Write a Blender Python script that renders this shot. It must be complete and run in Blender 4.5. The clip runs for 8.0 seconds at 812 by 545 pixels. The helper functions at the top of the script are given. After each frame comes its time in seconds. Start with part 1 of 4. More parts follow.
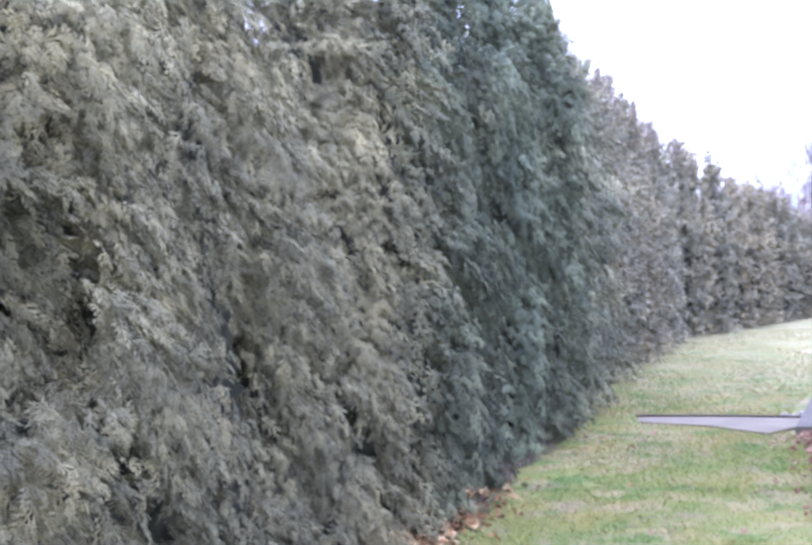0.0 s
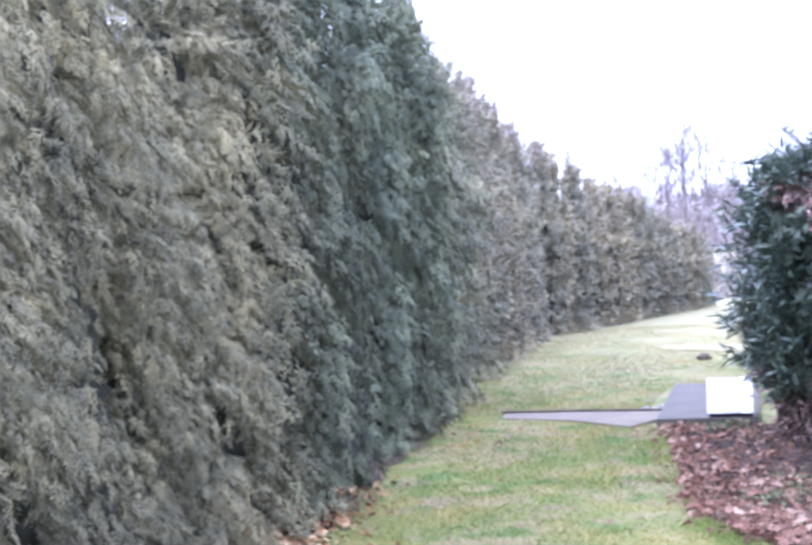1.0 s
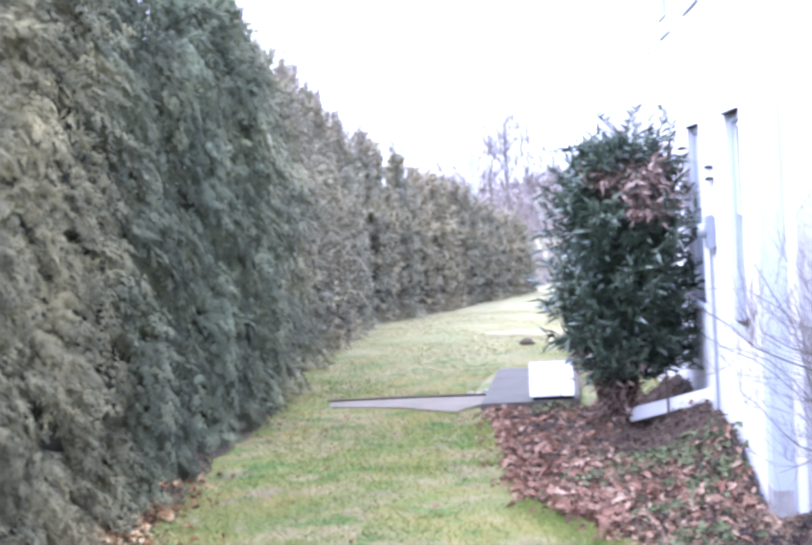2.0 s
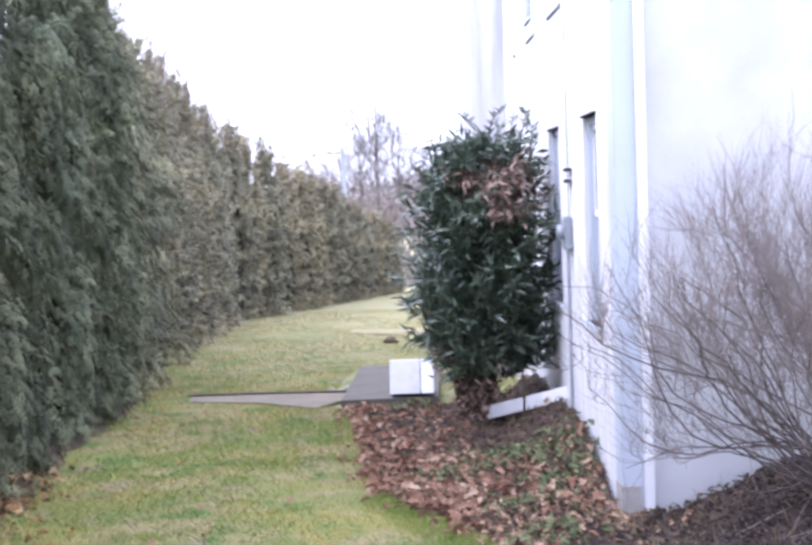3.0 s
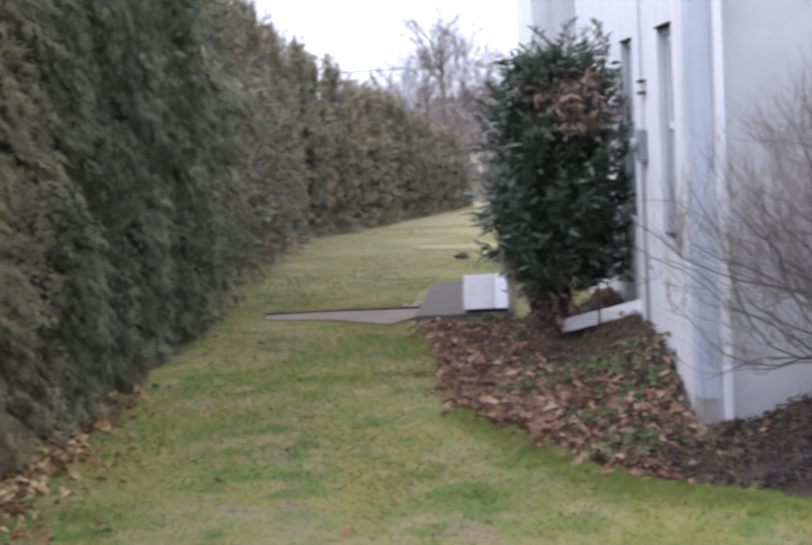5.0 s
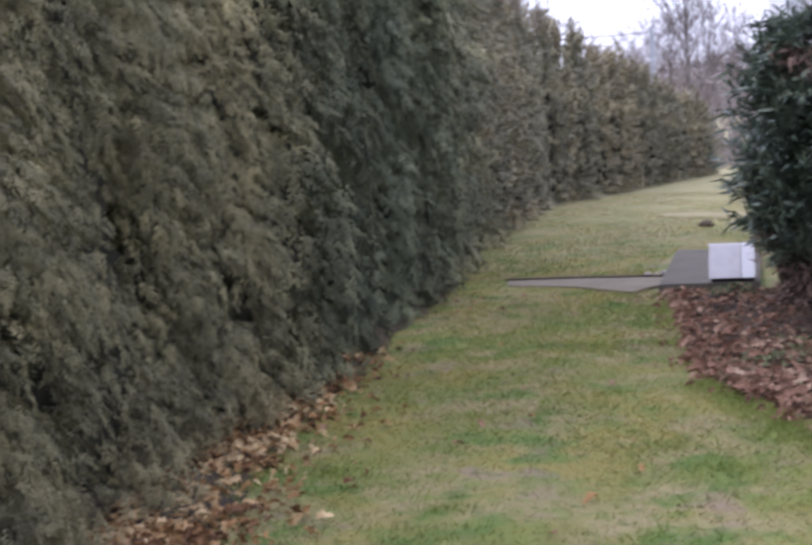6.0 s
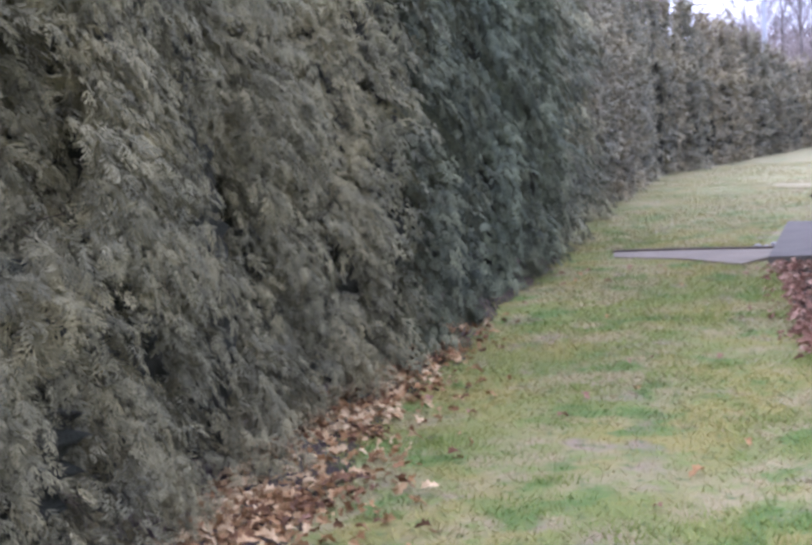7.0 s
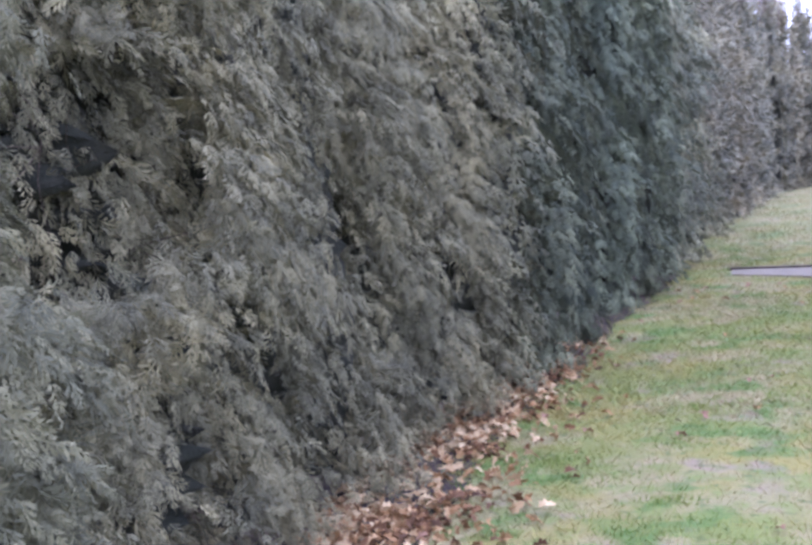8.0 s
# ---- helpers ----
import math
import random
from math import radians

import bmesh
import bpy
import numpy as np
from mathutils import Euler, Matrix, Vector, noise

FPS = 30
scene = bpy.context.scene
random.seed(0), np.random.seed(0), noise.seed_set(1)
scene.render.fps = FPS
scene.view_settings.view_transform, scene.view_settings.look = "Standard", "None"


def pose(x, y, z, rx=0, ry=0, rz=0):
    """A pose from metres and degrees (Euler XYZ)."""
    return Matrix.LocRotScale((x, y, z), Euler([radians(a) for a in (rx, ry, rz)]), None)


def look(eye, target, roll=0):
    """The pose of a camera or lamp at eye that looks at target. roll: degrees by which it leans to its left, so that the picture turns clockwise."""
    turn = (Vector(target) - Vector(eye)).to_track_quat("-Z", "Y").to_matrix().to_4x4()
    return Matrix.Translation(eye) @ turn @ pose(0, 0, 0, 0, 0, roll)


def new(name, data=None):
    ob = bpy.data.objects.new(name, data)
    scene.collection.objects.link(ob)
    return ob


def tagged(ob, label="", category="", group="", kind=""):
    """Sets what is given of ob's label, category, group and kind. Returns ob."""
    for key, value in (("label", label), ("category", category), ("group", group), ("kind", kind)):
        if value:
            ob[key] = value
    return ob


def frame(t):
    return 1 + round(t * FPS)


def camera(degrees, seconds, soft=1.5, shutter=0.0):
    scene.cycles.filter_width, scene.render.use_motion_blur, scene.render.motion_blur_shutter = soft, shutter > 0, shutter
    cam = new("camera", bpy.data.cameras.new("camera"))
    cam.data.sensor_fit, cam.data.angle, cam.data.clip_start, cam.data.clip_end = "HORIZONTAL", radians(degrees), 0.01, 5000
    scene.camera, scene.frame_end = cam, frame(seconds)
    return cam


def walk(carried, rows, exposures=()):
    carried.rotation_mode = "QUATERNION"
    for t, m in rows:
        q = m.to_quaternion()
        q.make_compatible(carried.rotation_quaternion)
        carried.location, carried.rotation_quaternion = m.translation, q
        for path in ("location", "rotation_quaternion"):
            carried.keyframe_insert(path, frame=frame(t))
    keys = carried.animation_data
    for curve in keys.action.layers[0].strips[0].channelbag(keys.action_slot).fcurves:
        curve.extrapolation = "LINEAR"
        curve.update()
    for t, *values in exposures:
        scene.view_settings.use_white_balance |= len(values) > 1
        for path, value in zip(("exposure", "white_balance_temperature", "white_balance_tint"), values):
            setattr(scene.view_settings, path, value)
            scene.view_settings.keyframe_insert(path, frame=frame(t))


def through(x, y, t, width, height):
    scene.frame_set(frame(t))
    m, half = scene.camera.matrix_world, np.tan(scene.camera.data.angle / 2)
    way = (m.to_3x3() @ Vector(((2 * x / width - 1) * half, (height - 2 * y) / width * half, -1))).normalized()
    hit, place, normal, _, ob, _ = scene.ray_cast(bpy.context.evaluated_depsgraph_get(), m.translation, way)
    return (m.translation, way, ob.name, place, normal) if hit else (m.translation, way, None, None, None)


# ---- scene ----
FIELD = 32.23
# seconds, eye x y z, yaw to the left, pitch up, lean
PATH = [
    (0.0, -0.051, -0.029, 1.664, 19.54, -2.018, -2.576), (0.5, -0.034, -0.06, 1.629, 17.053, -2.361, -3.739),
    (1.0, -0.07, -0.047, 1.636, 13.989, -2.155, -3.091), (1.5, -0.054, -0.052, 1.633, 10.342, -2.11, -2.828),
    (1.7, -0.069, -0.024, 1.63, 8.913, -2.822, -3.32), (2.8, 0.008, 0.009, 1.592, 2.662, -3.13, -2.198),
    (3.0, 0.006, -0.022, 1.591, 1.654, -3.251, -2.038), (3.5, 0.0, 0.0, 1.6, 0.0, -5.896, -2.4),
    (4.0, -0.002, 0.038, 1.583, -0.865, -6.658, -1.47), (4.2, 0.007, 0.049, 1.599, -1.192, -6.766, -1.719),
    (5.3, -0.063, -0.096, 1.606, 7.752, -6.442, -3.531), (5.5, -0.067, -0.096, 1.604, 9.651, -6.474, -3.351),
    (6.0, -0.081, -0.085, 1.605, 14.357, -7.358, -3.627), (6.5, -0.084, -0.097, 1.603, 17.24, -7.894, -3.41),
    (7.0, -0.072, -0.11, 1.611, 18.762, -8.243, -4.137), (7.5, -0.081, -0.11, 1.605, 21.161, -7.35, -4.986),
    (8.0, -0.085, -0.123, 1.615, 23.304, -7.172, -4.797),
]
# the clip's camera opens up and cools when it looks into the hedge
EXPOSURES = [(0.0, 1.93, 4970, 33), (1.0, 1.96, 4970, 32), (1.7, 1.97, 5030, 30), (3.0, 1.4, 5530, 25), (3.5, 1.0, 5720, 24), (4.0, 0.79, 5820, 20),
             (5.5, 0.56, 5850, 21), (6.0, 0.58, 5720, 26), (6.5, 0.97, 5480, 30), (7.0, 1.2, 5230, 32), (8.0, 1.54, 4980, 36)]


def row(t, x, y, z, yaw, pitch, lean):
    a, p = radians(yaw), radians(pitch)
    eye = Vector((x, y, z))
    return t, look(eye, eye + Vector((-math.sin(a) * math.cos(p), math.cos(a) * math.cos(p), math.sin(p))), lean)


cam = camera(FIELD, 8.0, soft=3.0, shutter=0.4)
walk(cam, [row(*r) for r in PATH], EXPOSURES)

# ---- world and light: a bright overcast winter day ----
world = bpy.data.worlds.new("overcast")
scene.world = world
world.use_nodes = True
wn, wl = world.node_tree.nodes, world.node_tree.links
sky = wn.new("ShaderNodeTexSky")
sky.sky_type, sky.sun_disc, sky.sun_elevation, sky.sun_rotation = "NISHITA", False, radians(46), radians(285)
sky.air_density, sky.dust_density, sky.ozone_density = 1.0, 2.0, 1.0
cloud_layer = wn.new("ShaderNodeMix")
cloud_layer.data_type = "RGBA"
cloud_layer.inputs["Factor"].default_value = 0.85
cloud_layer.inputs["B"].default_value = (11.0, 11.4, 12.2, 1)
wl.new(sky.outputs["Color"], cloud_layer.inputs["A"])
# an overcast sky is brighter overhead than at the horizon
aim, height, band, lit = wn.new("ShaderNodeTexCoord"), wn.new("ShaderNodeSeparateXYZ"), wn.new("ShaderNodeMapRange"), wn.new("ShaderNodeMix")
band.inputs["To Min"].default_value, band.inputs["To Max"].default_value = 0.68, 1.45
lit.data_type, lit.blend_type = "RGBA", "MULTIPLY"
lit.inputs["Factor"].default_value = 1
wl.new(aim.outputs["Generated"], height.inputs[0])
wl.new(height.outputs["Z"], band.inputs["Value"])
wl.new(cloud_layer.outputs["Result"], lit.inputs["A"])
wl.new(band.outputs["Result"], lit.inputs["B"])
wl.new(lit.outputs["Result"], wn["Background"].inputs["Color"])
wn["Background"].inputs["Strength"].default_value = 0.15

sun = new("sun", bpy.data.lights.new("sun", "SUN"))
sun.data.energy, sun.data.angle, sun.data.color = 0.9, radians(25), (1.0, 0.97, 0.92)
sun.matrix_world = look((-11, -3, 12), (0, 0, 0))

# ---- materials ----


def material(name, colour, rough=0.7, second=None, scale=8.0, fine=60.0, bump=0.2, metal=0.0, spec=0.4, amount=0.5, streak=1.0):
    """A surface with stains at one scale and grain at another."""
    m = bpy.data.materials.new(name)
    m.use_nodes = True
    n, l = m.node_tree.nodes, m.node_tree.links
    b = n["Principled BSDF"]
    co = n.new("ShaderNodeTexCoord")
    big, small = n.new("ShaderNodeTexNoise"), n.new("ShaderNodeTexNoise")
    big.inputs["Scale"].default_value, small.inputs["Scale"].default_value = scale, fine
    big.inputs["Detail"].default_value = small.inputs["Detail"].default_value = 5
    mix = n.new("ShaderNodeMix")
    mix.data_type = "RGBA"
    second = second or tuple(c * 0.7 for c in colour)
    mix.inputs["A"].default_value, mix.inputs["B"].default_value = (*colour, 1), (*second, 1)
    ramp = n.new("ShaderNodeMapRange")
    ramp.inputs["From Min"].default_value, ramp.inputs["From Max"].default_value = 0.4, 0.7
    ramp.inputs["To Max"].default_value = amount
    add = n.new("ShaderNodeMath")
    add.operation, add.use_clamp = "MULTIPLY_ADD", True
    add.inputs[1].default_value = 0.35
    run = n.new("ShaderNodeMapping")
    run.inputs["Scale"].default_value = (1, 1, streak)
    l.new(co.outputs["Object"], run.inputs["Vector"])
    l.new(run.outputs["Vector"], big.inputs["Vector"])
    l.new(co.outputs["Object"], small.inputs["Vector"])
    l.new(big.outputs["Fac"], ramp.inputs["Value"])
    l.new(small.outputs["Fac"], add.inputs[0])
    l.new(ramp.outputs["Result"], add.inputs[2])
    l.new(add.outputs[0], mix.inputs["Factor"])
    l.new(mix.outputs["Result"], b.inputs["Base Color"])
    bp = n.new("ShaderNodeBump")
    bp.inputs["Strength"].default_value, bp.inputs["Distance"].default_value = bump, 0.01
    l.new(small.outputs["Fac"], bp.inputs["Height"])
    l.new(bp.outputs["Normal"], b.inputs["Normal"])
    b.inputs["Roughness"].default_value, b.inputs["Metallic"].default_value = rough, metal
    b.inputs["Specular IOR Level"].default_value = spec
    return m


def leaf_material(name, colours, rough=0.6, spec=0.3, through=0.15, tint=False, scale=1.5, spread_of=0.75, patchy=1.1):
    """Leaves: each island takes a colour between those given, with slow patches; tint: times the object's own colour."""
    m = bpy.data.materials.new(name)
    m.use_nodes = True
    n, l = m.node_tree.nodes, m.node_tree.links
    b, out = n["Principled BSDF"], n["Material Output"]
    geo, co, noise_tex = n.new("ShaderNodeNewGeometry"), n.new("ShaderNodeTexCoord"), n.new("ShaderNodeTexNoise")
    noise_tex.inputs["Scale"].default_value, noise_tex.inputs["Detail"].default_value = scale, 4
    l.new(co.outputs["Object"], noise_tex.inputs["Vector"])
    mixf = n.new("ShaderNodeMath")
    mixf.operation = "MULTIPLY_ADD"
    mixf.inputs[1].default_value, mixf.inputs[2].default_value = patchy, 0.25 - 0.5 * patchy
    l.new(noise_tex.outputs["Fac"], mixf.inputs[0])
    add = n.new("ShaderNodeMath")
    add.operation = "MULTIPLY_ADD"
    add.inputs[1].default_value = spread_of
    l.new(geo.outputs["Random Per Island"], add.inputs[0])
    l.new(mixf.outputs[0], add.inputs[2])
    ramp = n.new("ShaderNodeValToRGB")
    while len(ramp.color_ramp.elements) < len(colours):
        ramp.color_ramp.elements.new(0.5)
    for i, (e, c) in enumerate(zip(ramp.color_ramp.elements, colours)):
        e.position, e.color = i / (len(colours) - 1), (*c, 1)
    l.new(add.outputs[0], ramp.inputs["Fac"])
    colour = ramp.outputs["Color"]
    if tint:
        info, mul = n.new("ShaderNodeObjectInfo"), n.new("ShaderNodeMix")
        mul.data_type, mul.blend_type = "RGBA", "MULTIPLY"
        mul.inputs["Factor"].default_value = 1
        l.new(colour, mul.inputs["A"])
        l.new(info.outputs["Color"], mul.inputs["B"])
        colour = mul.outputs["Result"]
    l.new(colour, b.inputs["Base Color"])
    b.inputs["Roughness"].default_value, b.inputs["Specular IOR Level"].default_value = rough, spec
    tr, mixs = n.new("ShaderNodeBsdfTranslucent"), n.new("ShaderNodeMixShader")
    l.new(colour, tr.inputs["Color"])
    mixs.inputs["Fac"].default_value = through
    l.new(b.outputs[0], mixs.inputs[1])
    l.new(tr.outputs[0], mixs.inputs[2])
    l.new(mixs.outputs[0], out.inputs["Surface"])
    return m


def lawn_material(name, lift=1.0, rough=0.85):
    """Winter lawn: green, yellow and straw patches at two scales."""
    m = bpy.data.materials.new(name)
    m.use_nodes = True
    n, l = m.node_tree.nodes, m.node_tree.links
    b, geo = n["Principled BSDF"], n.new("ShaderNodeNewGeometry")

    def cloud(scale, detail, lo, hi):
        tex, rng = n.new("ShaderNodeTexNoise"), n.new("ShaderNodeMapRange")
        tex.inputs["Scale"].default_value, tex.inputs["Detail"].default_value = scale, detail
        rng.inputs["From Min"].default_value, rng.inputs["From Max"].default_value = lo, hi
        l.new(geo.outputs["Position"], tex.inputs["Vector"])
        l.new(tex.outputs["Fac"], rng.inputs["Value"])
        return rng.outputs["Result"]

    def blend(fac, a, colour):
        mix = n.new("ShaderNodeMix")
        mix.data_type = "RGBA"
        l.new(fac, mix.inputs["Factor"])
        if isinstance(a, tuple):
            mix.inputs["A"].default_value = (*[c * lift for c in a], 1)
        else:
            l.new(a, mix.inputs["A"])
        mix.inputs["B"].default_value = (*[c * lift for c in colour], 1)
        return mix.outputs["Result"]

    c = blend(cloud(1.1, 4, 0.43, 0.60), (0.252, 0.218, 0.066), (0.168, 0.19, 0.048))
    c = blend(cloud(0.7, 3, 0.52, 0.62), c, (0.262, 0.232, 0.105))
    c = blend(cloud(2.3, 5, 0.50, 0.64), c, (0.29, 0.242, 0.12))
    c = blend(cloud(2.6, 4, 0.55, 0.64), c, (0.105, 0.163, 0.037))
    c = blend(cloud(2.9, 6, 0.60, 0.70), c, (0.27, 0.208, 0.138))
    c = blend(cloud(8.0, 5, 0.50, 0.70), c, (0.18, 0.208, 0.056))
    c = blend(cloud(13.0, 4, 0.58, 0.72), c, (0.095, 0.125, 0.036))
    c = blend(cloud(60.0, 3, 0.55, 0.8), c, (0.13, 0.115, 0.045))
    # farther off the turf blends towards a paler beige
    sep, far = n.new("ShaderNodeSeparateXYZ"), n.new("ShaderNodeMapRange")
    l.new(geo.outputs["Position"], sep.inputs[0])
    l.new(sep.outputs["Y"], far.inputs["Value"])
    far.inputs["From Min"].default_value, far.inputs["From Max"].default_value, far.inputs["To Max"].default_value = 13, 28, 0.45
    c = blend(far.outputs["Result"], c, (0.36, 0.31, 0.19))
    l.new(c, b.inputs["Base Color"])
    b.inputs["Roughness"].default_value, b.inputs["Specular IOR Level"].default_value = rough, 0.15
    return m


def glass_material(name):
    m = bpy.data.materials.new(name)
    m.use_nodes = True
    b = m.node_tree.nodes["Principled BSDF"]
    b.inputs["Base Color"].default_value = (0.75, 0.82, 0.88, 1)
    b.inputs["Roughness"].default_value, b.inputs["Transmission Weight"].default_value, b.inputs["IOR"].default_value = 0.03, 1.0, 1.45
    return m


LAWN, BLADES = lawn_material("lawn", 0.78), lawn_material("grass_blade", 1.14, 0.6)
SOIL = material("leafy_soil", (0.034, 0.026, 0.022), 0.95, (0.085, 0.06, 0.046), 14, 70, 1.0, amount=0.8, spec=0.1)
FROND = leaf_material("arborvitae_spray", [(0.058, 0.059, 0.043), (0.131, 0.129, 0.087), (0.238, 0.223, 0.137), (0.38, 0.345, 0.2)], 0.75, 0.1, 0.14, True, scale=2.6, spread_of=0.4, patchy=1.4)
# filler of the crowns: the shade between the sprays is put into this dark colour
CORE = material("core_shade", (0.016, 0.018, 0.013), 0.95, (0.045, 0.042, 0.03), 9, 50, 0.9, spec=0.05)
BARK = material("bark", (0.10, 0.075, 0.055), 0.9, (0.05, 0.038, 0.03), 12, 80, 0.8, spec=0.1)
YEW = leaf_material("glossy_needle_leaf", [(0.014, 0.024, 0.018), (0.036, 0.058, 0.038), (0.11, 0.14, 0.085)], 0.3, 0.6, 0.1, scale=3.2)
DEAD = leaf_material("withered_leaf", [(0.09, 0.062, 0.05), (0.21, 0.14, 0.11), (0.38, 0.28, 0.23)], 0.8, 0.15, 0.1, scale=3)
OAK = leaf_material("fallen_leaf_brown", [(0.045, 0.024, 0.013), (0.14, 0.07, 0.03), (0.29, 0.165, 0.066), (0.5, 0.375, 0.205)], 0.75, 0.2, 0.08, scale=2, patchy=1.7)
BEDLEAF = leaf_material("bed_leaf_brown", [(0.055, 0.03, 0.02), (0.15, 0.075, 0.046), (0.245, 0.14, 0.088), (0.34, 0.235, 0.155)], 0.8, 0.15, 0.08, scale=1.1, patchy=1.7)
REDLEAF = leaf_material("pinkish_leaf", [(0.09, 0.046, 0.03), (0.19, 0.098, 0.063), (0.28, 0.165, 0.11), (0.38, 0.27, 0.185)], 0.8, 0.15, 0.1, scale=3)
CRUMB = leaf_material("rotten_leaf", [(0.03, 0.021, 0.017), (0.075, 0.05, 0.037), (0.15, 0.11, 0.078)], 0.9, 0.1, 0.0, scale=2)
IVY = leaf_material("ground_cover_leaf", [(0.05, 0.058, 0.032), (0.095, 0.115, 0.05), (0.17, 0.185, 0.09)], 0.7, 0.2, 0.1, scale=2)
LUSH = leaf_material("lush_blade", [(0.085, 0.14, 0.025), (0.16, 0.21, 0.043), (0.25, 0.265, 0.075)], 0.6, 0.2, 0.2, scale=3)
MULCH = leaf_material("mulch_chip", [(0.018, 0.015, 0.014), (0.04, 0.032, 0.029), (0.095, 0.077, 0.069)], 0.9, 0.1, 0.0, scale=3)
STRAW = leaf_material("dry_stalk", [(0.075, 0.06, 0.035), (0.14, 0.115, 0.065), (0.25, 0.2, 0.125)], 0.8, 0.15, 0.1)
TWIG = material("twig_bark", (0.165, 0.138, 0.128), 0.85, (0.27, 0.232, 0.212), 5, 60, 0.4, spec=0.15)
STEM = material("dark_stem_bark", (0.075, 0.06, 0.056), 0.85, (0.14, 0.115, 0.105), 5, 60, 0.4, spec=0.15)
REDTWIG = material("reddish_twig_bark", (0.15, 0.118, 0.105), 0.85, (0.22, 0.178, 0.16), 5, 60, 0.3, spec=0.1)
FARTWIG = material("far_twig", (0.125, 0.11, 0.105), 0.9, (0.18, 0.16, 0.15), 1, 20, 0.2, spec=0.05)
WALL = material("white_wall_paint", (0.72, 0.72, 0.74), 0.6, (0.45, 0.435, 0.44), 9, 90, 0.2, amount=0.6, streak=0.1, spec=0.3)
STUCCO = material("pale_grey_wall_paint", (0.52, 0.52, 0.53), 0.75, (0.36, 0.355, 0.355), 1.6, 120, 0.25, amount=0.6, spec=0.25)
TRIM = material("bluish_trim_paint", (0.44, 0.478, 0.535), 0.5, (0.37, 0.395, 0.435), 2, 60, 0.08, amount=0.3)
WHITE = material("white_board_paint", (0.68, 0.68, 0.7), 0.5, (0.6, 0.58, 0.56), 3, 60, 0.12, amount=0.35)
DARK = material("dark_gap", (0.035, 0.03, 0.028), 0.9, None, 4, 50, 0.2)
ROOM = material("room_wall", (0.16, 0.17, 0.18), 0.9, None, 2, 30, 0.1)
CURTAIN = material("white_curtain", (0.6, 0.62, 0.64), 0.9, None, 5, 40, 0.1)
CONCRETE = material("concrete", (0.21, 0.178, 0.128), 0.9, (0.13, 0.11, 0.08), 3, 120, 0.5, spec=0.2)
SLAB = material("weathered_slab", (0.13, 0.117, 0.095), 0.9, (0.085, 0.077, 0.063), 3, 110, 0.5, spec=0.2)
BOARD = material("bright_white_paint", (0.78, 0.78, 0.8), 0.5, (0.6, 0.58, 0.55), 5, 60, 0.12, amount=0.4)
COVER = material("chalky_white_paint", (0.56, 0.545, 0.55), 0.7, (0.44, 0.415, 0.41), 9, 60, 0.15, amount=0.6)
FOOTING = material("stained_concrete", (0.40, 0.385, 0.37), 0.9, (0.22, 0.19, 0.165), 9, 90, 0.5, spec=0.15)
WORN = material("worn_path", (0.26, 0.225, 0.135), 0.95, (0.2, 0.175, 0.09), 3, 80, 0.5, spec=0.1)
ROCK = material("field_stone", (0.34, 0.32, 0.30), 0.9, (0.18, 0.16, 0.14), 9, 70, 0.6)
METAL = material("grey_metal", (0.30, 0.32, 0.35), 0.65, (0.22, 0.23, 0.25), 6, 80, 0.05, metal=0.2)
CABLE = material("black_cable", (0.035, 0.035, 0.04), 0.6, None, 6, 40, 0.05)
POLE = material("weathered_pole", (0.30, 0.32, 0.36), 0.8, (0.22, 0.23, 0.25), 2, 40, 0.2)
SHINGLE = material("roof_shingle", (0.12, 0.12, 0.125), 0.9, (0.07, 0.07, 0.075), 4, 60, 0.5)
BRUSH = material("brush_brown", (0.2, 0.17, 0.155), 0.9, (0.28, 0.245, 0.225), 1, 20, 0.2, spec=0.05)
GLASS = glass_material("window_glass")

# ---- mesh helpers ----


def mesh_of(name, verts, faces, mat, smooth=False):
    """A mesh from arrays: verts n x 3, faces m x 3 or m x 4."""
    verts, faces = np.asarray(verts, np.float32), np.asarray(faces, np.int32)
    me, k = bpy.data.meshes.new(name), faces.shape[1]
    me.vertices.add(len(verts))
    me.vertices.foreach_set("co", verts.ravel())
    me.loops.add(faces.size)
    me.loops.foreach_set("vertex_index", faces.ravel())
    me.polygons.add(len(faces))
    me.polygons.foreach_set("loop_start", np.arange(0, faces.size, k, dtype=np.int32))
    me.polygons.foreach_set("use_smooth", np.full(len(faces), smooth))
    me.update(calc_edges=True)
    me.validate()
    me.materials.append(mat)
    return me


def thing(name, label, category, group="", kind="", at=(0, 0, 0)):
    ob = new(name)
    ob.location = at
    return tagged(ob, label, category, group, kind)


def piece(name, me, parent=None, label="", m=None):
    ob = new(name, me)
    ob.parent = parent
    if m is not None:
        ob.matrix_basis = m
    return tagged(ob, label)


def part(name, bm, mat, parent, label="", smooth=False):
    """Links a bmesh as one mesh object under a thing or a part."""
    me = bpy.data.meshes.new(name)
    bm.to_mesh(me)
    bm.free()
    me.materials.append(mat)
    for p in me.polygons:
        p.use_smooth = smooth
    return piece(name, me, parent, label)


def box(bm, lo, hi, bevel=0.0):
    """Adds a box between two corners, with its edges rounded."""
    lo, hi = Vector(lo), Vector(hi)
    made = bmesh.ops.create_cube(bm, size=1, matrix=Matrix.Translation((lo + hi) / 2) @ Matrix.Diagonal((*(hi - lo), 1)))
    if bevel:
        edges = list({e for v in made["verts"] for e in v.link_edges})
        bmesh.ops.bevel(bm, geom=edges, offset=bevel, segments=2, affect="EDGES")
    return bm


def boxed(lo, hi, bevel=0.0):
    return box(bmesh.new(), lo, hi, bevel)


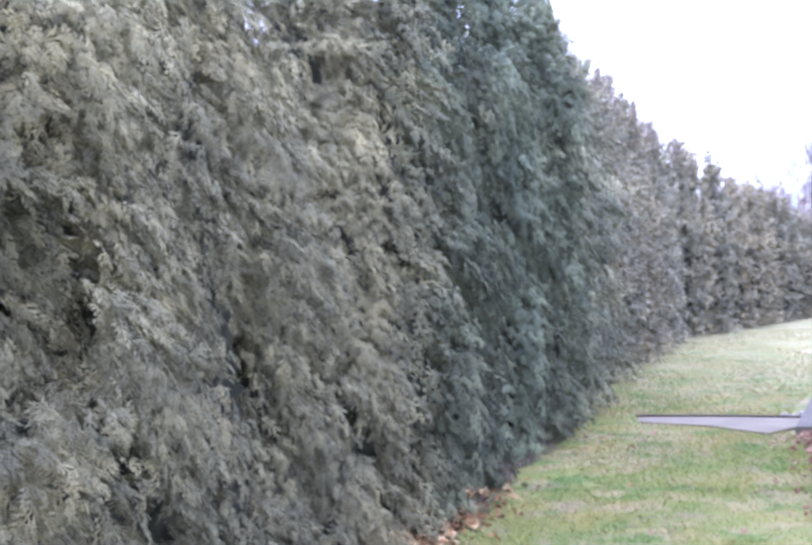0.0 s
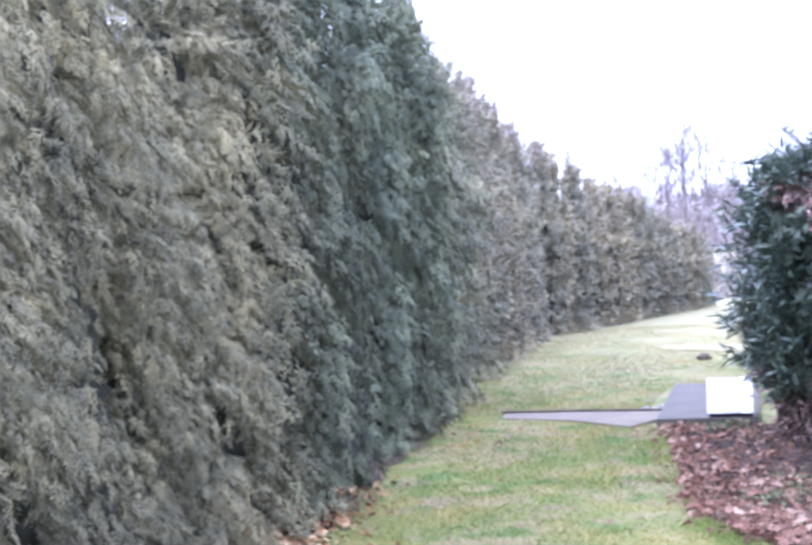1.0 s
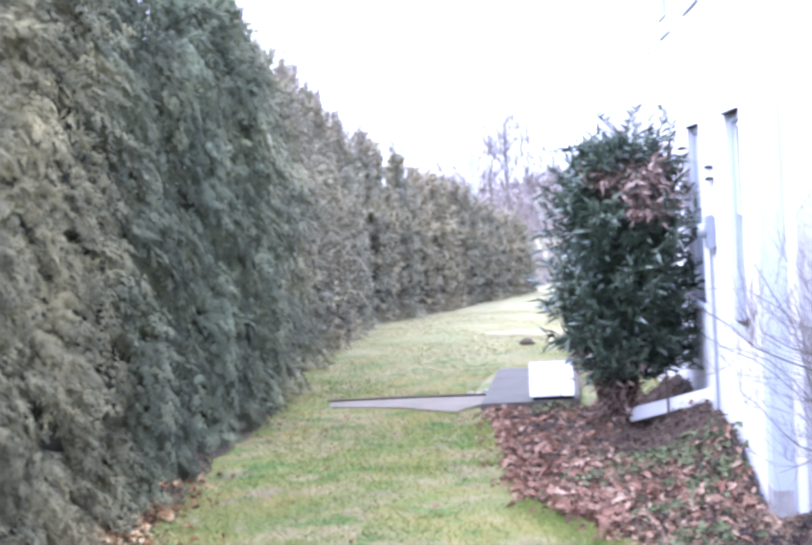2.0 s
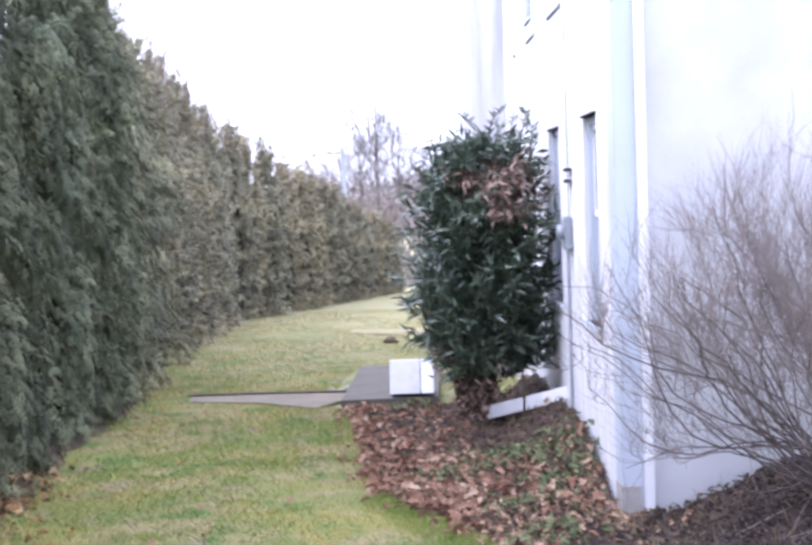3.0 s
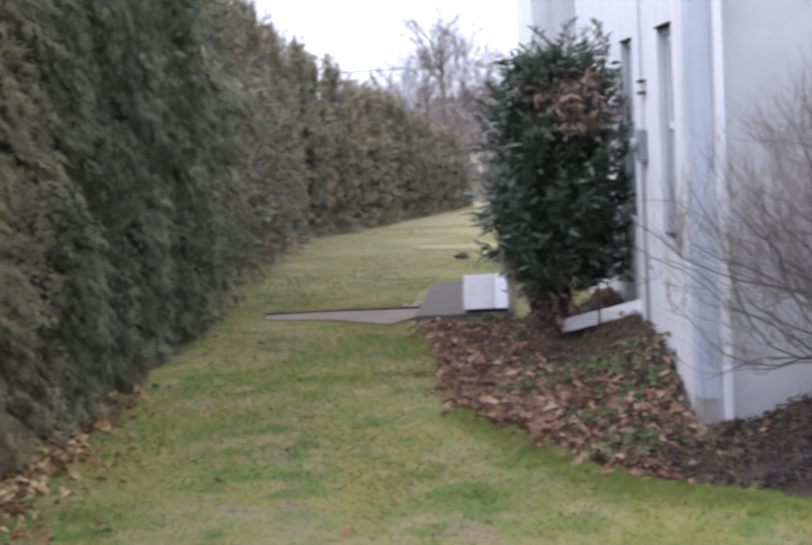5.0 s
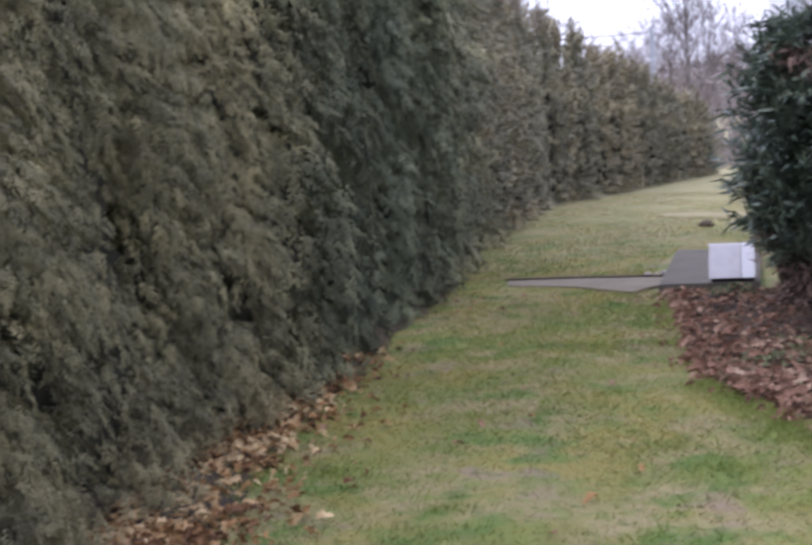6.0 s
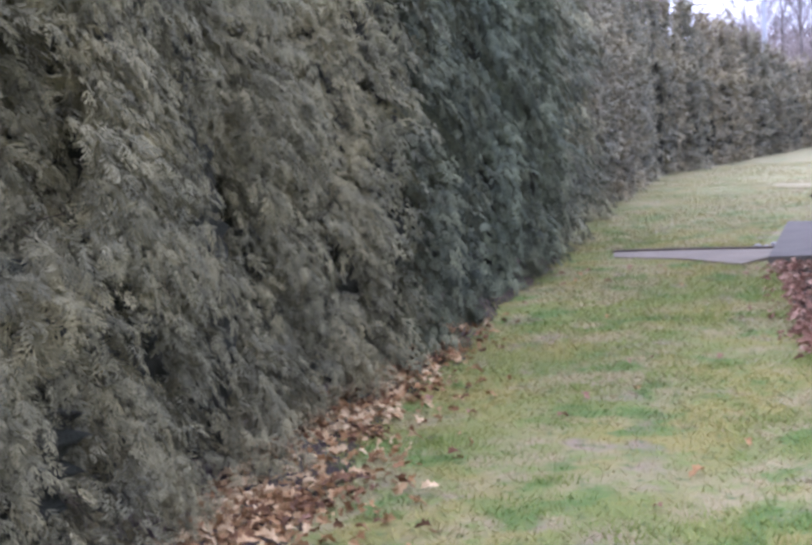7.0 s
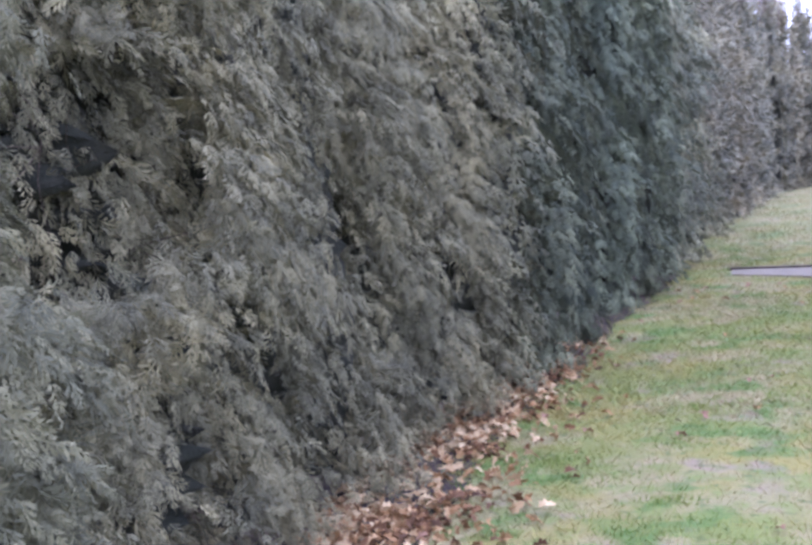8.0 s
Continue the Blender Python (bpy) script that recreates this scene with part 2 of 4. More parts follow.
def prism(points, top, bottom, bevel=0.0):
    """An upright slab over a plan polygon; top and bottom: heights as functions of x, y."""
    bm = bmesh.new()
    up = [bm.verts.new((x, y, top(x, y))) for x, y in points]
    down = [bm.verts.new((x, y, bottom(x, y))) for x, y in points]
    face = bm.faces.new(up)
    bm.faces.new(down[::-1])
    k = len(points)
    for i in range(k):
        bm.faces.new((up[i], down[i], down[(i + 1) % k], up[(i + 1) % k]))
    bmesh.ops.recalc_face_normals(bm, faces=bm.faces[:])
    if bevel:
        bmesh.ops.bevel(bm, geom=list(face.edges), offset=bevel, segments=2, affect="EDGES")
    return bm


def tubes(paths, sides=4):
    """Verts and faces of tapered tubes; a path is a list of (point, radius)."""
    V, F, base = [], [], 0
    ang = np.arange(sides) * 2 * np.pi / sides
    cs, sn = np.cos(ang)[:, None], np.sin(ang)[:, None]
    for path in paths:
        P, R = np.array([p for p, _ in path], float), np.array([r for _, r in path], float)
        d = np.gradient(P, axis=0)
        d /= np.linalg.norm(d, axis=1)[:, None] + 1e-9
        ref = np.array([0.0, 0.0, 1.0]) if abs(d[0, 2]) < 0.9 else np.array([1.0, 0.0, 0.0])
        for i in range(len(P)):
            u = np.cross(d[i], ref)
            u /= np.linalg.norm(u) + 1e-9
            w = np.cross(d[i], u)
            V.append(P[i] + R[i] * (cs * u + sn * w))
        for i in range(len(P) - 1):
            for j in range(sides):
                a, b = base + i * sides + j, base + i * sides + (j + 1) % sides
                F.append((a, b, b + sides, a + sides))
        base += len(P) * sides
    return np.concatenate(V), np.array(F)


def unit(v):
    return v / (np.linalg.norm(v, axis=-1, keepdims=True) + 1e-9)


def strew(template, faces, pos, axis, normal, size):
    """Copies a flat template (x along its length, z its normal) to many places, as one array of verts and faces."""
    axis = unit(axis)
    side = unit(np.cross(normal, axis))
    nrm = np.cross(axis, side)
    size = np.asarray(size)
    size = size[:, None] * np.ones(3) if size.ndim == 1 else size
    V = (pos[:, None, :] + template[None, :, 0, None] * (axis * size[:, :1])[:, None] + template[None, :, 1, None] * (side * size[:, 1:2])[:, None]
         + template[None, :, 2, None] * (nrm * size[:, 2:])[:, None])
    F = faces[None] + (np.arange(len(pos)) * len(template))[:, None, None]
    return V.reshape(-1, 3), F.reshape(-1, faces.shape[1])


def grow(r, start, way, length, radius, depth, bend, out, least=0.0016, crook=0.2):
    """A branch as a curved tapered path, and its side branches."""
    n = (3, 4, 5, 6)[depth]
    p, w, path = np.array(start, float), unit(np.array(way, float)), []
    for i in range(n + 1):
        path.append((p.copy(), radius * (1 - 0.72 * i / n)))
        w = unit(w + bend + crook * r.standard_normal(3))
        p = p + w * length / n
    out.append(path)
    if depth:
        for _ in range({3: 7, 2: 5, 1: 5}[depth]):
            j = r.integers(1, n)
            at, rad = path[j]
            d = unit(path[j + 1][0] - path[j][0])
            side = unit(np.cross(d, r.standard_normal(3)))
            grow(r, at, d + side * r.uniform(0.4, 1.0), length * r.uniform(0.35, 0.62), max(rad * 0.6, least), depth - 1, bend, out, least, crook)


rng = np.random.default_rng(7)

# ---- the ground ----


def slope(x, y):
    """Height of the lawn, which falls gently away."""
    y = np.clip(y, -12, 60)
    return -0.03 * y


GATE_X, GATE_Y = 0.985, 7.95  # the house's near corner on the garden side
LEAN = -0.0347               # its long wall runs a little to the left of +y


def wall_x(y):
    return GATE_X + LEAN * (y - GATE_Y)


def step(v):
    v = np.clip(v, 0, 1)
    return v * v * (3 - 2 * v)


def soil(x, y):
    """Height of the planting bed, which is heaped against the walls."""
    x, y = np.asarray(x, float), np.asarray(y, float)
    heap = np.interp(y, [7.6, 8.1, 8.6, 9.2, 10.7, 13], [-0.13, -0.11, 0.03, 0.19, 0.28, 0.28]) * step((x - wall_x(y) + 0.5) / 0.5)
    heap2 = np.interp(x, [0.6, 0.9, 1.2, 1.5, 1.9, 2.4, 5], [0, -0.10, -0.09, 0.02, 0.17, 0.27, 0.27]) * step((y - 5.9) / 1.4)
    bumps = 0.02 * np.sin(5.1 * x + 2.3 * y) + 0.015 * np.sin(9.7 * y - 6.1 * x)
    return slope(x, y) + 0.035 - 0.07 * step((y - 12.35) / 0.4) + np.where((y > 7.75) & (x < 1.1), heap, heap2) + bumps


def spread(a, b, n, far):
    inner = np.linspace(a, b, n)
    out = np.array([1.5, 4, 9, 20, 45, 100, 250, 600, far])
    return np.concatenate([(a - out)[::-1], inner, b + out])


gx, gy = spread(-8, 8, 65, 1500), spread(-6, 60, 133, 2500)
X, Y = np.meshgrid(gx, gy)
Z = slope(X, Y) + np.where((abs(X) < 8) & (Y < 45), 0.012 * np.sin(1.9 * X + 0.7 * Y) * np.sin(1.3 * Y), 0)
# hollowed out where the planting bed lies
EDGE = [(-1.12, 12.9), (-0.90, 12.5), (-0.74, 11.1), (-0.58, 9.5), (-0.47, 8.75), (-0.28, 8.2), (-0.02, 7.7), (0.16, 7.22), (0.34, 6.78), (0.58, 6.46), (1.1, 6.08), (1.85, 5.55), (6.0, 4.7)]
Z = Z - np.where((X > -0.4) & (X < 5.5) & (Y < 12.6) & (Y > np.interp(X, [p[0] for p in EDGE], [p[1] for p in EDGE]) + 0.55), 0.3, 0)
idx = np.arange(X.size).reshape(X.shape)
quads = np.stack([idx[:-1, :-1], idx[:-1, 1:], idx[1:, 1:], idx[1:, :-1]], -1).reshape(-1, 4)
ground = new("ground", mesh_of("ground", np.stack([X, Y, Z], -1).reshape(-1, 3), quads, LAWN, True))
tagged(ground, "patchy green and straw winter lawn sloping gently away", "lawn", kind="structure")

# the bed between the lawn and the house
INNER = [(-0.2, 12.92), (0.70, 13.0), (0.80, 12.0), (0.85, 10.6), (0.89, 9.6), (0.92, 8.8), (0.94, 8.3), (0.96, 8.02), (1.05, 7.98), (1.2, 7.96), (1.9, 7.96), (3.4, 7.96), (6.0, 7.96)]


def along(points, s):
    p = np.array(points)
    k = np.arange(len(p))
    return np.stack([np.interp(s, k, p[:, 0]), np.interp(s, k, p[:, 1])], -1)


S = np.linspace(0, len(EDGE) - 1, 150)
E0, E1 = along(EDGE, S), along(INNER, S)
E0 = E0 + 0.035 * np.stack([np.sin(11 * S) + np.sin(23 * S + 1), np.cos(9 * S)], -1)
W = np.linspace(0, 1, 26)[:, None, None]
bedxy = E0[None] * (1 - W) + E1[None] * W
bedz = soil(bedxy[..., 0], bedxy[..., 1]) + 0.012 * rng.standard_normal(bedxy.shape[:2])
bedz[0] = slope(bedxy[0, :, 0], bedxy[0, :, 1]) - 0.02
idx = np.arange(bedz.size).reshape(bedz.shape)
quads = np.stack([idx[:-1, :-1], idx[1:, :-1], idx[1:, 1:], idx[:-1, 1:]], -1).reshape(-1, 4)
bed = new("planting_bed", mesh_of("planting_bed", np.concatenate([bedxy, bedz[..., None]], -1).reshape(-1, 3), quads, SOIL, True))
tagged(bed, "heaped dark soil bed with brown leaf litter by the house", "planting bed", kind="structure")

# ---- the house ----
TURN = Matrix.Translation((GATE_X, GATE_Y, 0)) @ Matrix.Rotation(math.atan(-LEAN), 4, "Z")
house = thing("house", "white painted two-storey house with narrow sash windows", "house")
house.matrix_basis = TURN
# in the house's own frame u = x runs to the right, v = y along the garden wall, which stands at x = 0


def wall_with_holes(name, start, length, z0, z1, holes, thick, mat, parent, label=""):
    """A wall in the plane x = 0 .. thick along y from start to length, with openings (y0, y1, z0, z1) cut through it."""
    ys = sorted({start, length, *[h[0] for h in holes], *[h[1] for h in holes]})
    zs = sorted({z0, z1, *[h[2] for h in holes], *[h[3] for h in holes]})
    bm = bmesh.new()
    grid = {}

    def vert(x, y, z):
        if (x, y, z) not in grid:
            grid[(x, y, z)] = bm.verts.new((x, y, z))
        return grid[(x, y, z)]

    solid = {(i, j): not any(h[0] <= (ys[i] + ys[i + 1]) / 2 <= h[1] and h[2] <= (zs[j] + zs[j + 1]) / 2 <= h[3] for h in holes)
             for i in range(len(ys) - 1) for j in range(len(zs) - 1)}
    for (i, j), full in solid.items():
        if not full:
            continue
        a, b, c, d = ys[i], ys[i + 1], zs[j], zs[j + 1]
        bm.faces.new([vert(0, *p) for p in ((a, c), (a, d), (b, d), (b, c))])
        bm.faces.new([vert(thick, *p) for p in ((a, c), (b, c), (b, d), (a, d))])
        for (di, dj), (p, q) in {(-1, 0): ((a, c), (a, d)), (1, 0): ((b, d), (b, c)), (0, -1): ((b, c), (a, c)), (0, 1): ((a, d), (b, d))}.items():
            if not solid.get((i + di, j + dj), False):
                bm.faces.new([vert(0, *p), vert(0, *q), vert(thick, *q), vert(thick, *p)])
    bmesh.ops.recalc_face_normals(bm, faces=bm.faces[:])
    return part(name, bm, mat, parent, label)


LONG, TALL = 7.6, 5.9
WINDOWS = [(0.78, 1.38, 0.70, 2.04), (2.76, 3.40, 0.70, 2.04), (4.55, 5.12, 3.12, 4.5)]
wall_with_holes("wall", 0.3, LONG, -0.6, TALL, WINDOWS, 0.22, WALL, house, "bright white painted side wall")


def sash_window(y0, y1, z0, z1, parent):
    w = new("window")
    w.parent = parent
    mid = (z0 + z1) / 2 + 0.02
    fr = bmesh.new()
    for lo, hi in (((0.03, y0, z0), (0.10, y0 + 0.05, z1)), ((0.03, y1 - 0.05, z0), (0.10, y1, z1)), ((0.03, y0 + 0.05, z1 - 0.05), (0.10, y1 - 0.05, z1))):
        box(fr, lo, hi, 0.006)
    part("frame", fr, TRIM, w, "pale bluish window frame")
    part("sill", boxed((-0.02, y0 - 0.01, z0 - 0.04), (0.12, y1 + 0.01, z0), 0.006), TRIM, w)
    part("head", boxed((-0.02, y0 - 0.02, z1), (0.03, y1 + 0.02, z1 + 0.012), 0.003), DARK, w, "dark metal drip cap")
    for k, (a, b) in enumerate(((mid, z1 - 0.05), (z0, mid))):
        x = 0.055 + 0.025 * k
        s = bmesh.new()
        for lo, hi in (((x, y0 + 0.05, a), (x + 0.022, y1 - 0.05, a + 0.045)), ((x, y0 + 0.05, b - 0.035), (x + 0.022, y1 - 0.05, b)),
                       ((x, y0 + 0.05, a + 0.045), (x + 0.022, y0 + 0.085, b - 0.035)), ((x, y1 - 0.085, a + 0.045), (x + 0.022, y1 - 0.05, b - 0.035))):
            box(s, lo, hi, 0.004)
        sash = part("sash", s, WHITE, w)
        pane = part("pane", boxed((x + 0.009, y0 + 0.083, a + 0.043), (x + 0.013, y1 - 0.083, b - 0.033)), GLASS, sash)
        pane.visible_shadow = False


for hole in WINDOWS:
    sash_window(*hole, house)

# inside: a dim room shell, with curtains behind the panes
part("inner_wall", boxed((3.0, 0.2, -0.6), (3.1, LONG, TALL)), ROOM, house)
part("floor", boxed((0.22, 0.2, -0.1), (3.0, LONG, 0.0)), ROOM, house)
part("upper_floor", boxed((0.22, 0.2, 2.6), (3.0, LONG, 2.8)), ROOM, house)
for y0, y1, z0, z1 in WINDOWS:
    bm = bmesh.new()
    n = 40
    rows_ = []
    for z in (z0 + 0.7, z1):
        rows_.append([bm.verts.new((0.27 + 0.015 * math.sin(i * 1.3), y0 + 0.02 + (y1 - y0 - 0.04) * i / n, z)) for i in range(n + 1)])
    for i in range(n):
        bm.faces.new((rows_[0][i], rows_[0][i + 1], rows_[1][i + 1], rows_[1][i]))
    part("curtain", bm, CURTAIN, house, "pale gathered curtain", True)

# short pieces of a thin ledge under the upper window
for y0, y1 in ((2.4, 3.28), (4.31, 5.07), (6.24, 6.38)):
    part("ledge", boxed((-0.018, y0, 2.91), (0.0, y1, 2.93), 0.003), METAL, house, "short grey ledge strip")
# gable end that faces the drive, set back a little behind its corner board
part("end_wall", boxed((0.17, 0.03, -0.6), (9.0, 0.25, TALL)), STUCCO, house, "smooth pale grey end wall")
part("corner_post", boxed((-0.004, 0.055, -0.6), (0.118, 0.3, TALL), 0.006), TRIM, house, "pale blue corner post")
part("footing", boxed((-0.008, 0.048, -0.6), (0.112, 0.3, -0.13), 0.012), FOOTING, house, "stained tan concrete footing under the corner post")
part("corner_board", boxed((0.118, -0.01, -0.6), (0.17, 0.25, TALL), 0.006), WHITE, house, "narrow white corner board")
part("end_wall", boxed((8.8, 0.25, -0.6), (9.0, LONG, TALL)), STUCCO, house)
part("back_wall", boxed((0.0, LONG, -0.6), (9.0, LONG + 0.2, TALL)), STUCCO, house)
# the wing that stands out at the far end
part("wing", boxed((-0.46, LONG + 0.2, -0.8), (3.0, LONG + 4.6, TALL)), WALL, house, "projecting pale grey far wing")
bm = bmesh.new()
for p in ((-0.7, -0.6, TALL), (9.4, -0.6, TALL), (9.4, LONG + 0.6, TALL), (-0.7, LONG + 0.6, TALL)):
    bm.verts.new(p)
for p in ((-0.7, -0.6, TALL + 0.2), (9.4, -0.6, TALL + 0.2), (9.4, LONG + 0.6, TALL + 0.2), (-0.7, LONG + 0.6, TALL + 0.2), (4.3, -0.6, TALL + 2.9), (4.3, LONG + 0.6, TALL + 2.9)):
    bm.verts.new(p)
bm.verts.ensure_lookup_table()
for f in ((3, 2, 1, 0), (0, 1, 5, 4), (1, 2, 6, 5), (2, 3, 7, 6), (3, 0, 4, 7), (4, 5, 8), (6, 7, 9), (5, 6, 9, 8), (7, 4, 8, 9)):
    bm.faces.new([bm.verts[i] for i in f])
part("roof", bm, SHINGLE, house, "dark shingled gable roof")

# electric meter with its cable on the garden wall
meter = thing("electric_meter", "grey electric meter box on the white wall", "electric meter")
meter.matrix_basis = TURN
part("case", boxed((-0.06, 2.03, 1.14), (0.0, 2.22, 1.38), 0.012), METAL, meter)
bm = bmesh.new()
bmesh.ops.create_cone(bm, cap_ends=True, segments=20, radius1=0.055, radius2=0.048, depth=0.05, matrix=Matrix.Translation((-0.08, 2.12, 1.27)) @ Matrix.Rotation(radians(-90), 4, "Y"))
part("dial", bm, METAL, meter, "round glassy meter dial", True)
V, F = tubes([[((-0.02, 2.10, 1.38), 0.0045), ((-0.02, 2.10, 3.0), 0.0045), ((-0.02, 2.08, 5.6), 0.0045)]], 8)
piece("conduit", mesh_of("conduit", V, F, METAL, True), meter, "dark cable running up the wall")
V, F = tubes([[((-0.03, 2.12, 1.15), 0.013), ((-0.03, 2.12, 0.0), 0.013)]], 8)
piece("lower_conduit", mesh_of("lower_conduit", V, F, METAL, True), meter)
for z in (1.62, 1.70):
    part("clamp", boxed((-0.05, 2.02, z), (0.0, 2.13, z + 0.025), 0.003), CABLE, meter)

# ---- concrete path, pad, white box, edging ----
SLABS = [("path_slab", [(-2.64, 14.10), (-2.56, 13.66), (-1.85, 13.40), (-1.25, 12.86), (-1.04, 13.38), (-1.02, 14.06), (-1.9, 14.12)], 0.02, "worn grey concrete path slab in the lawn"),
         ("path_pad", [(-1.02, 12.95), (-0.1, 13.0), (-0.1, 16.2), (-1.04, 16.4)], 0.07, "raised grey concrete pad"),
         ("far_path", [(-1.66, 23.9), (-1.55, 22.9), (-0.8, 22.3), (0.4, 21.9), (0.4, 23.2)], 0.005, "thin worn path across the lawn")]
for name, pts, up, label in SLABS:
    ob = part(name, prism(pts, lambda x, y: float(slope(x, y)) + up, lambda x, y: float(slope(x, y)) - 0.1, 0.008), WORN if name == "far_path" else SLAB if name == "path_pad" else CONCRETE, None, label)
    tagged(ob, category="path", kind="structure")

# a strip of cut turf stands over the path's far edge
turf = part("turf_edge", prism([(-2.66, 14.13), (-1.9, 14.15), (-1.03, 14.09), (-1.03, 14.19), (-1.9, 14.25), (-2.66, 14.22)], lambda x, y: float(slope(x, y)) + 0.03, lambda x, y: float(slope(x, y)) - 0.05), SOIL, None, "dark cut turf edge beside the path")
tagged(turf, category="lawn edge", kind="structure")

whitebox = thing("slanted_cover", "white painted cover with a slanted face on a dark base", "cover", at=(-0.56, 13.0, -0.355))
wedge = [(0, 0.0, 0.07), (0, 0.02, 0.10), (0, 0.20, 0.365), (0, 0.26, 0.365), (0, 0.40, 0.07)]
for x0, x1, mat, name, label in ((0.0, 0.285, COVER, "panel", ""), (0.292, 0.41, WHITE, "side_panel", "duller white side panel")):
    bm = bmesh.new()
    sides = [[bm.verts.new((x, q[1], q[2])) for q in wedge] for x in (x0, x1)]
    bm.faces.new(sides[0][::-1])
    bm.faces.new(sides[1])
    for q in range(5):
        bm.faces.new((sides[0][q], sides[0][(q + 1) % 5], sides[1][(q + 1) % 5], sides[1][q]))
    bmesh.ops.recalc_face_normals(bm, faces=bm.faces[:])
    bmesh.ops.bevel(bm, geom=bm.edges[:], offset=0.006, segments=2, affect="EDGES")
    part(name, bm, mat, whitebox, label)
part("base", boxed((0.02, 0.03, -0.06), (0.40, 0.37, 0.07)), DARK, whitebox, "dark recessed base")

bm = boxed((-0.02, -0.03, -0.08), (0.94, 0.03, 0.025), 0.008)
board = part("edging_board", bm, BOARD, None, "white painted edging board leaning on the soil heap")
tagged(board, category="board")
a, b = Vector((0.31, 11.20, -0.165)), Vector((0.86, 10.70, 0.035))
d = b - a
board.matrix_basis = Matrix.Translation(a) @ Matrix.Rotation(math.atan2(d.y, d.x), 4, "Z") @ Matrix.Rotation(-math.atan2(d.z, math.hypot(d.x, d.y)), 4, "Y")

stake = thing("garden_stake", "thin dark weathered stake in the soil by the board", "stake", at=(0.57, 10.8, -0.22))
V, F = tubes([[((0, 0, -0.1), 0.012), ((0.004, 0, 0.2), 0.011), ((0, 0, 0.42), 0.009)]], 6)
piece("shaft", mesh_of("shaft", V, F, BARK, True), stake)

def stone(x, y, size, mat, label, name="stone"):
    bm = bmesh.new()
    bmesh.ops.create_icosphere(bm, subdivisions=2, radius=size)
    for v in bm.verts:
        v.co *= 1 + 0.35 * noise.noise(v.co * (1.6 / size) + Vector((x * 7, y * 3, 0)))
        v.co.z *= 0.55
    ob = part(name, bm, mat, None, label)
    ob.location = (x, y, float(slope(x, y)) + 0.3 * size)
    return tagged(ob, category="stone", group="stones by the path")


for x, y, q in ((-1.22, 14.35, 0.045), (-1.13, 14.3, 0.035), (-1.05, 14.45, 0.05), (-1.3, 14.2, 0.03), (-0.97, 14.3, 0.03)):
    stone(x, y, q, ROCK, "small pale stone at the path edge")
stone(-0.85, 20.6, 0.11, BARK, "dark lump of old leaves on the lawn", "leaf_clump")

# ---- arborvitae hedge ----
HEDGE_Y = [-4, 0, 2, 3, 4.68, 5.37, 6.13, 7.56, 9.2, 11.6, 15.4, 18, 21, 24.5, 26.6, 28.3, 29.7, 34.5, 39.2]
HEDGE_X = [-1.95, -2.1, -2.2, -2.33, -2.61, -2.74, -2.87, -3.0, -3.1, -3.2, -3.4, -3.65, -3.8, -4.0, -4.0, -3.75, -3.3, -2.34, -1.2]


def spray_template(pairs, r, toothed):
    """One flat arborvitae spray: a spine with pairs of forward fingers that droops to its tip; toothed: small teeth on the fingers."""
    V, F = [], []

    def put(x, y):
        V.append((x, y, -0.42 * x * x - 0.35 * abs(y) + r.normal(0, 0.015)))
        return len(V) - 1

    half = 0.028 if toothed else 0.06
    left, right = [put(0, half)], [put(0, -half)]
    for i in range(1, pairs + 1):
        x = 0.86 * i / pairs
        q = half * (1 - 0.6 * x)
        left.append(put(x, q))
        right.append(put(x, -q))
        F.extend([(left[-2], right[-2], right[-1]), (left[-2], right[-1], left[-1])])
    F.append((left[-1], right[-1], put(1.02, r.normal(0, 0.02))))
    for i in range(pairs):
        for rail, s in ((left, 1), (right, -1)):
            x0, y0 = V[rail[i]][:2]
            long = 0.46 * (1 - 0.5 * i / pairs) * r.uniform(0.55, 1.25)
            ang = s * (r.uniform(0.5, 0.95) if toothed else r.uniform(0.55, 0.85))
            c, d = math.cos(ang), math.sin(ang)
            fat = (0.04 if toothed else 0.1) * (1 - 0.35 * i / pairs)
            mid_a, mid_b = put(x0 + c * 0.5 * long - d * fat, y0 + d * 0.5 * long + c * fat), put(x0 + c * 0.5 * long + d * fat, y0 + d * 0.5 * long - c * fat)
            tip = put(x0 + c * long, y0 + d * long)
            F.extend([(rail[i], mid_b, mid_a), (mid_a, mid_b, tip)])
            if toothed:
                turn = ang - s * r.uniform(0.5, 0.9)
                F.append((mid_a, mid_b, put(V[mid_a][0] + 0.15 * math.cos(turn), V[mid_a][1] + 0.15 * math.sin(turn))))
    return np.array(V), np.array(F)


def crown_radius(h, tall):
    t = h / tall
    return 0.69 * np.interp(t, [0, 0.05, 0.2, 0.45, 0.7, 0.88, 1.0], [0.72, 0.9, 1.0, 0.97, 0.85, 0.55, 0.1])


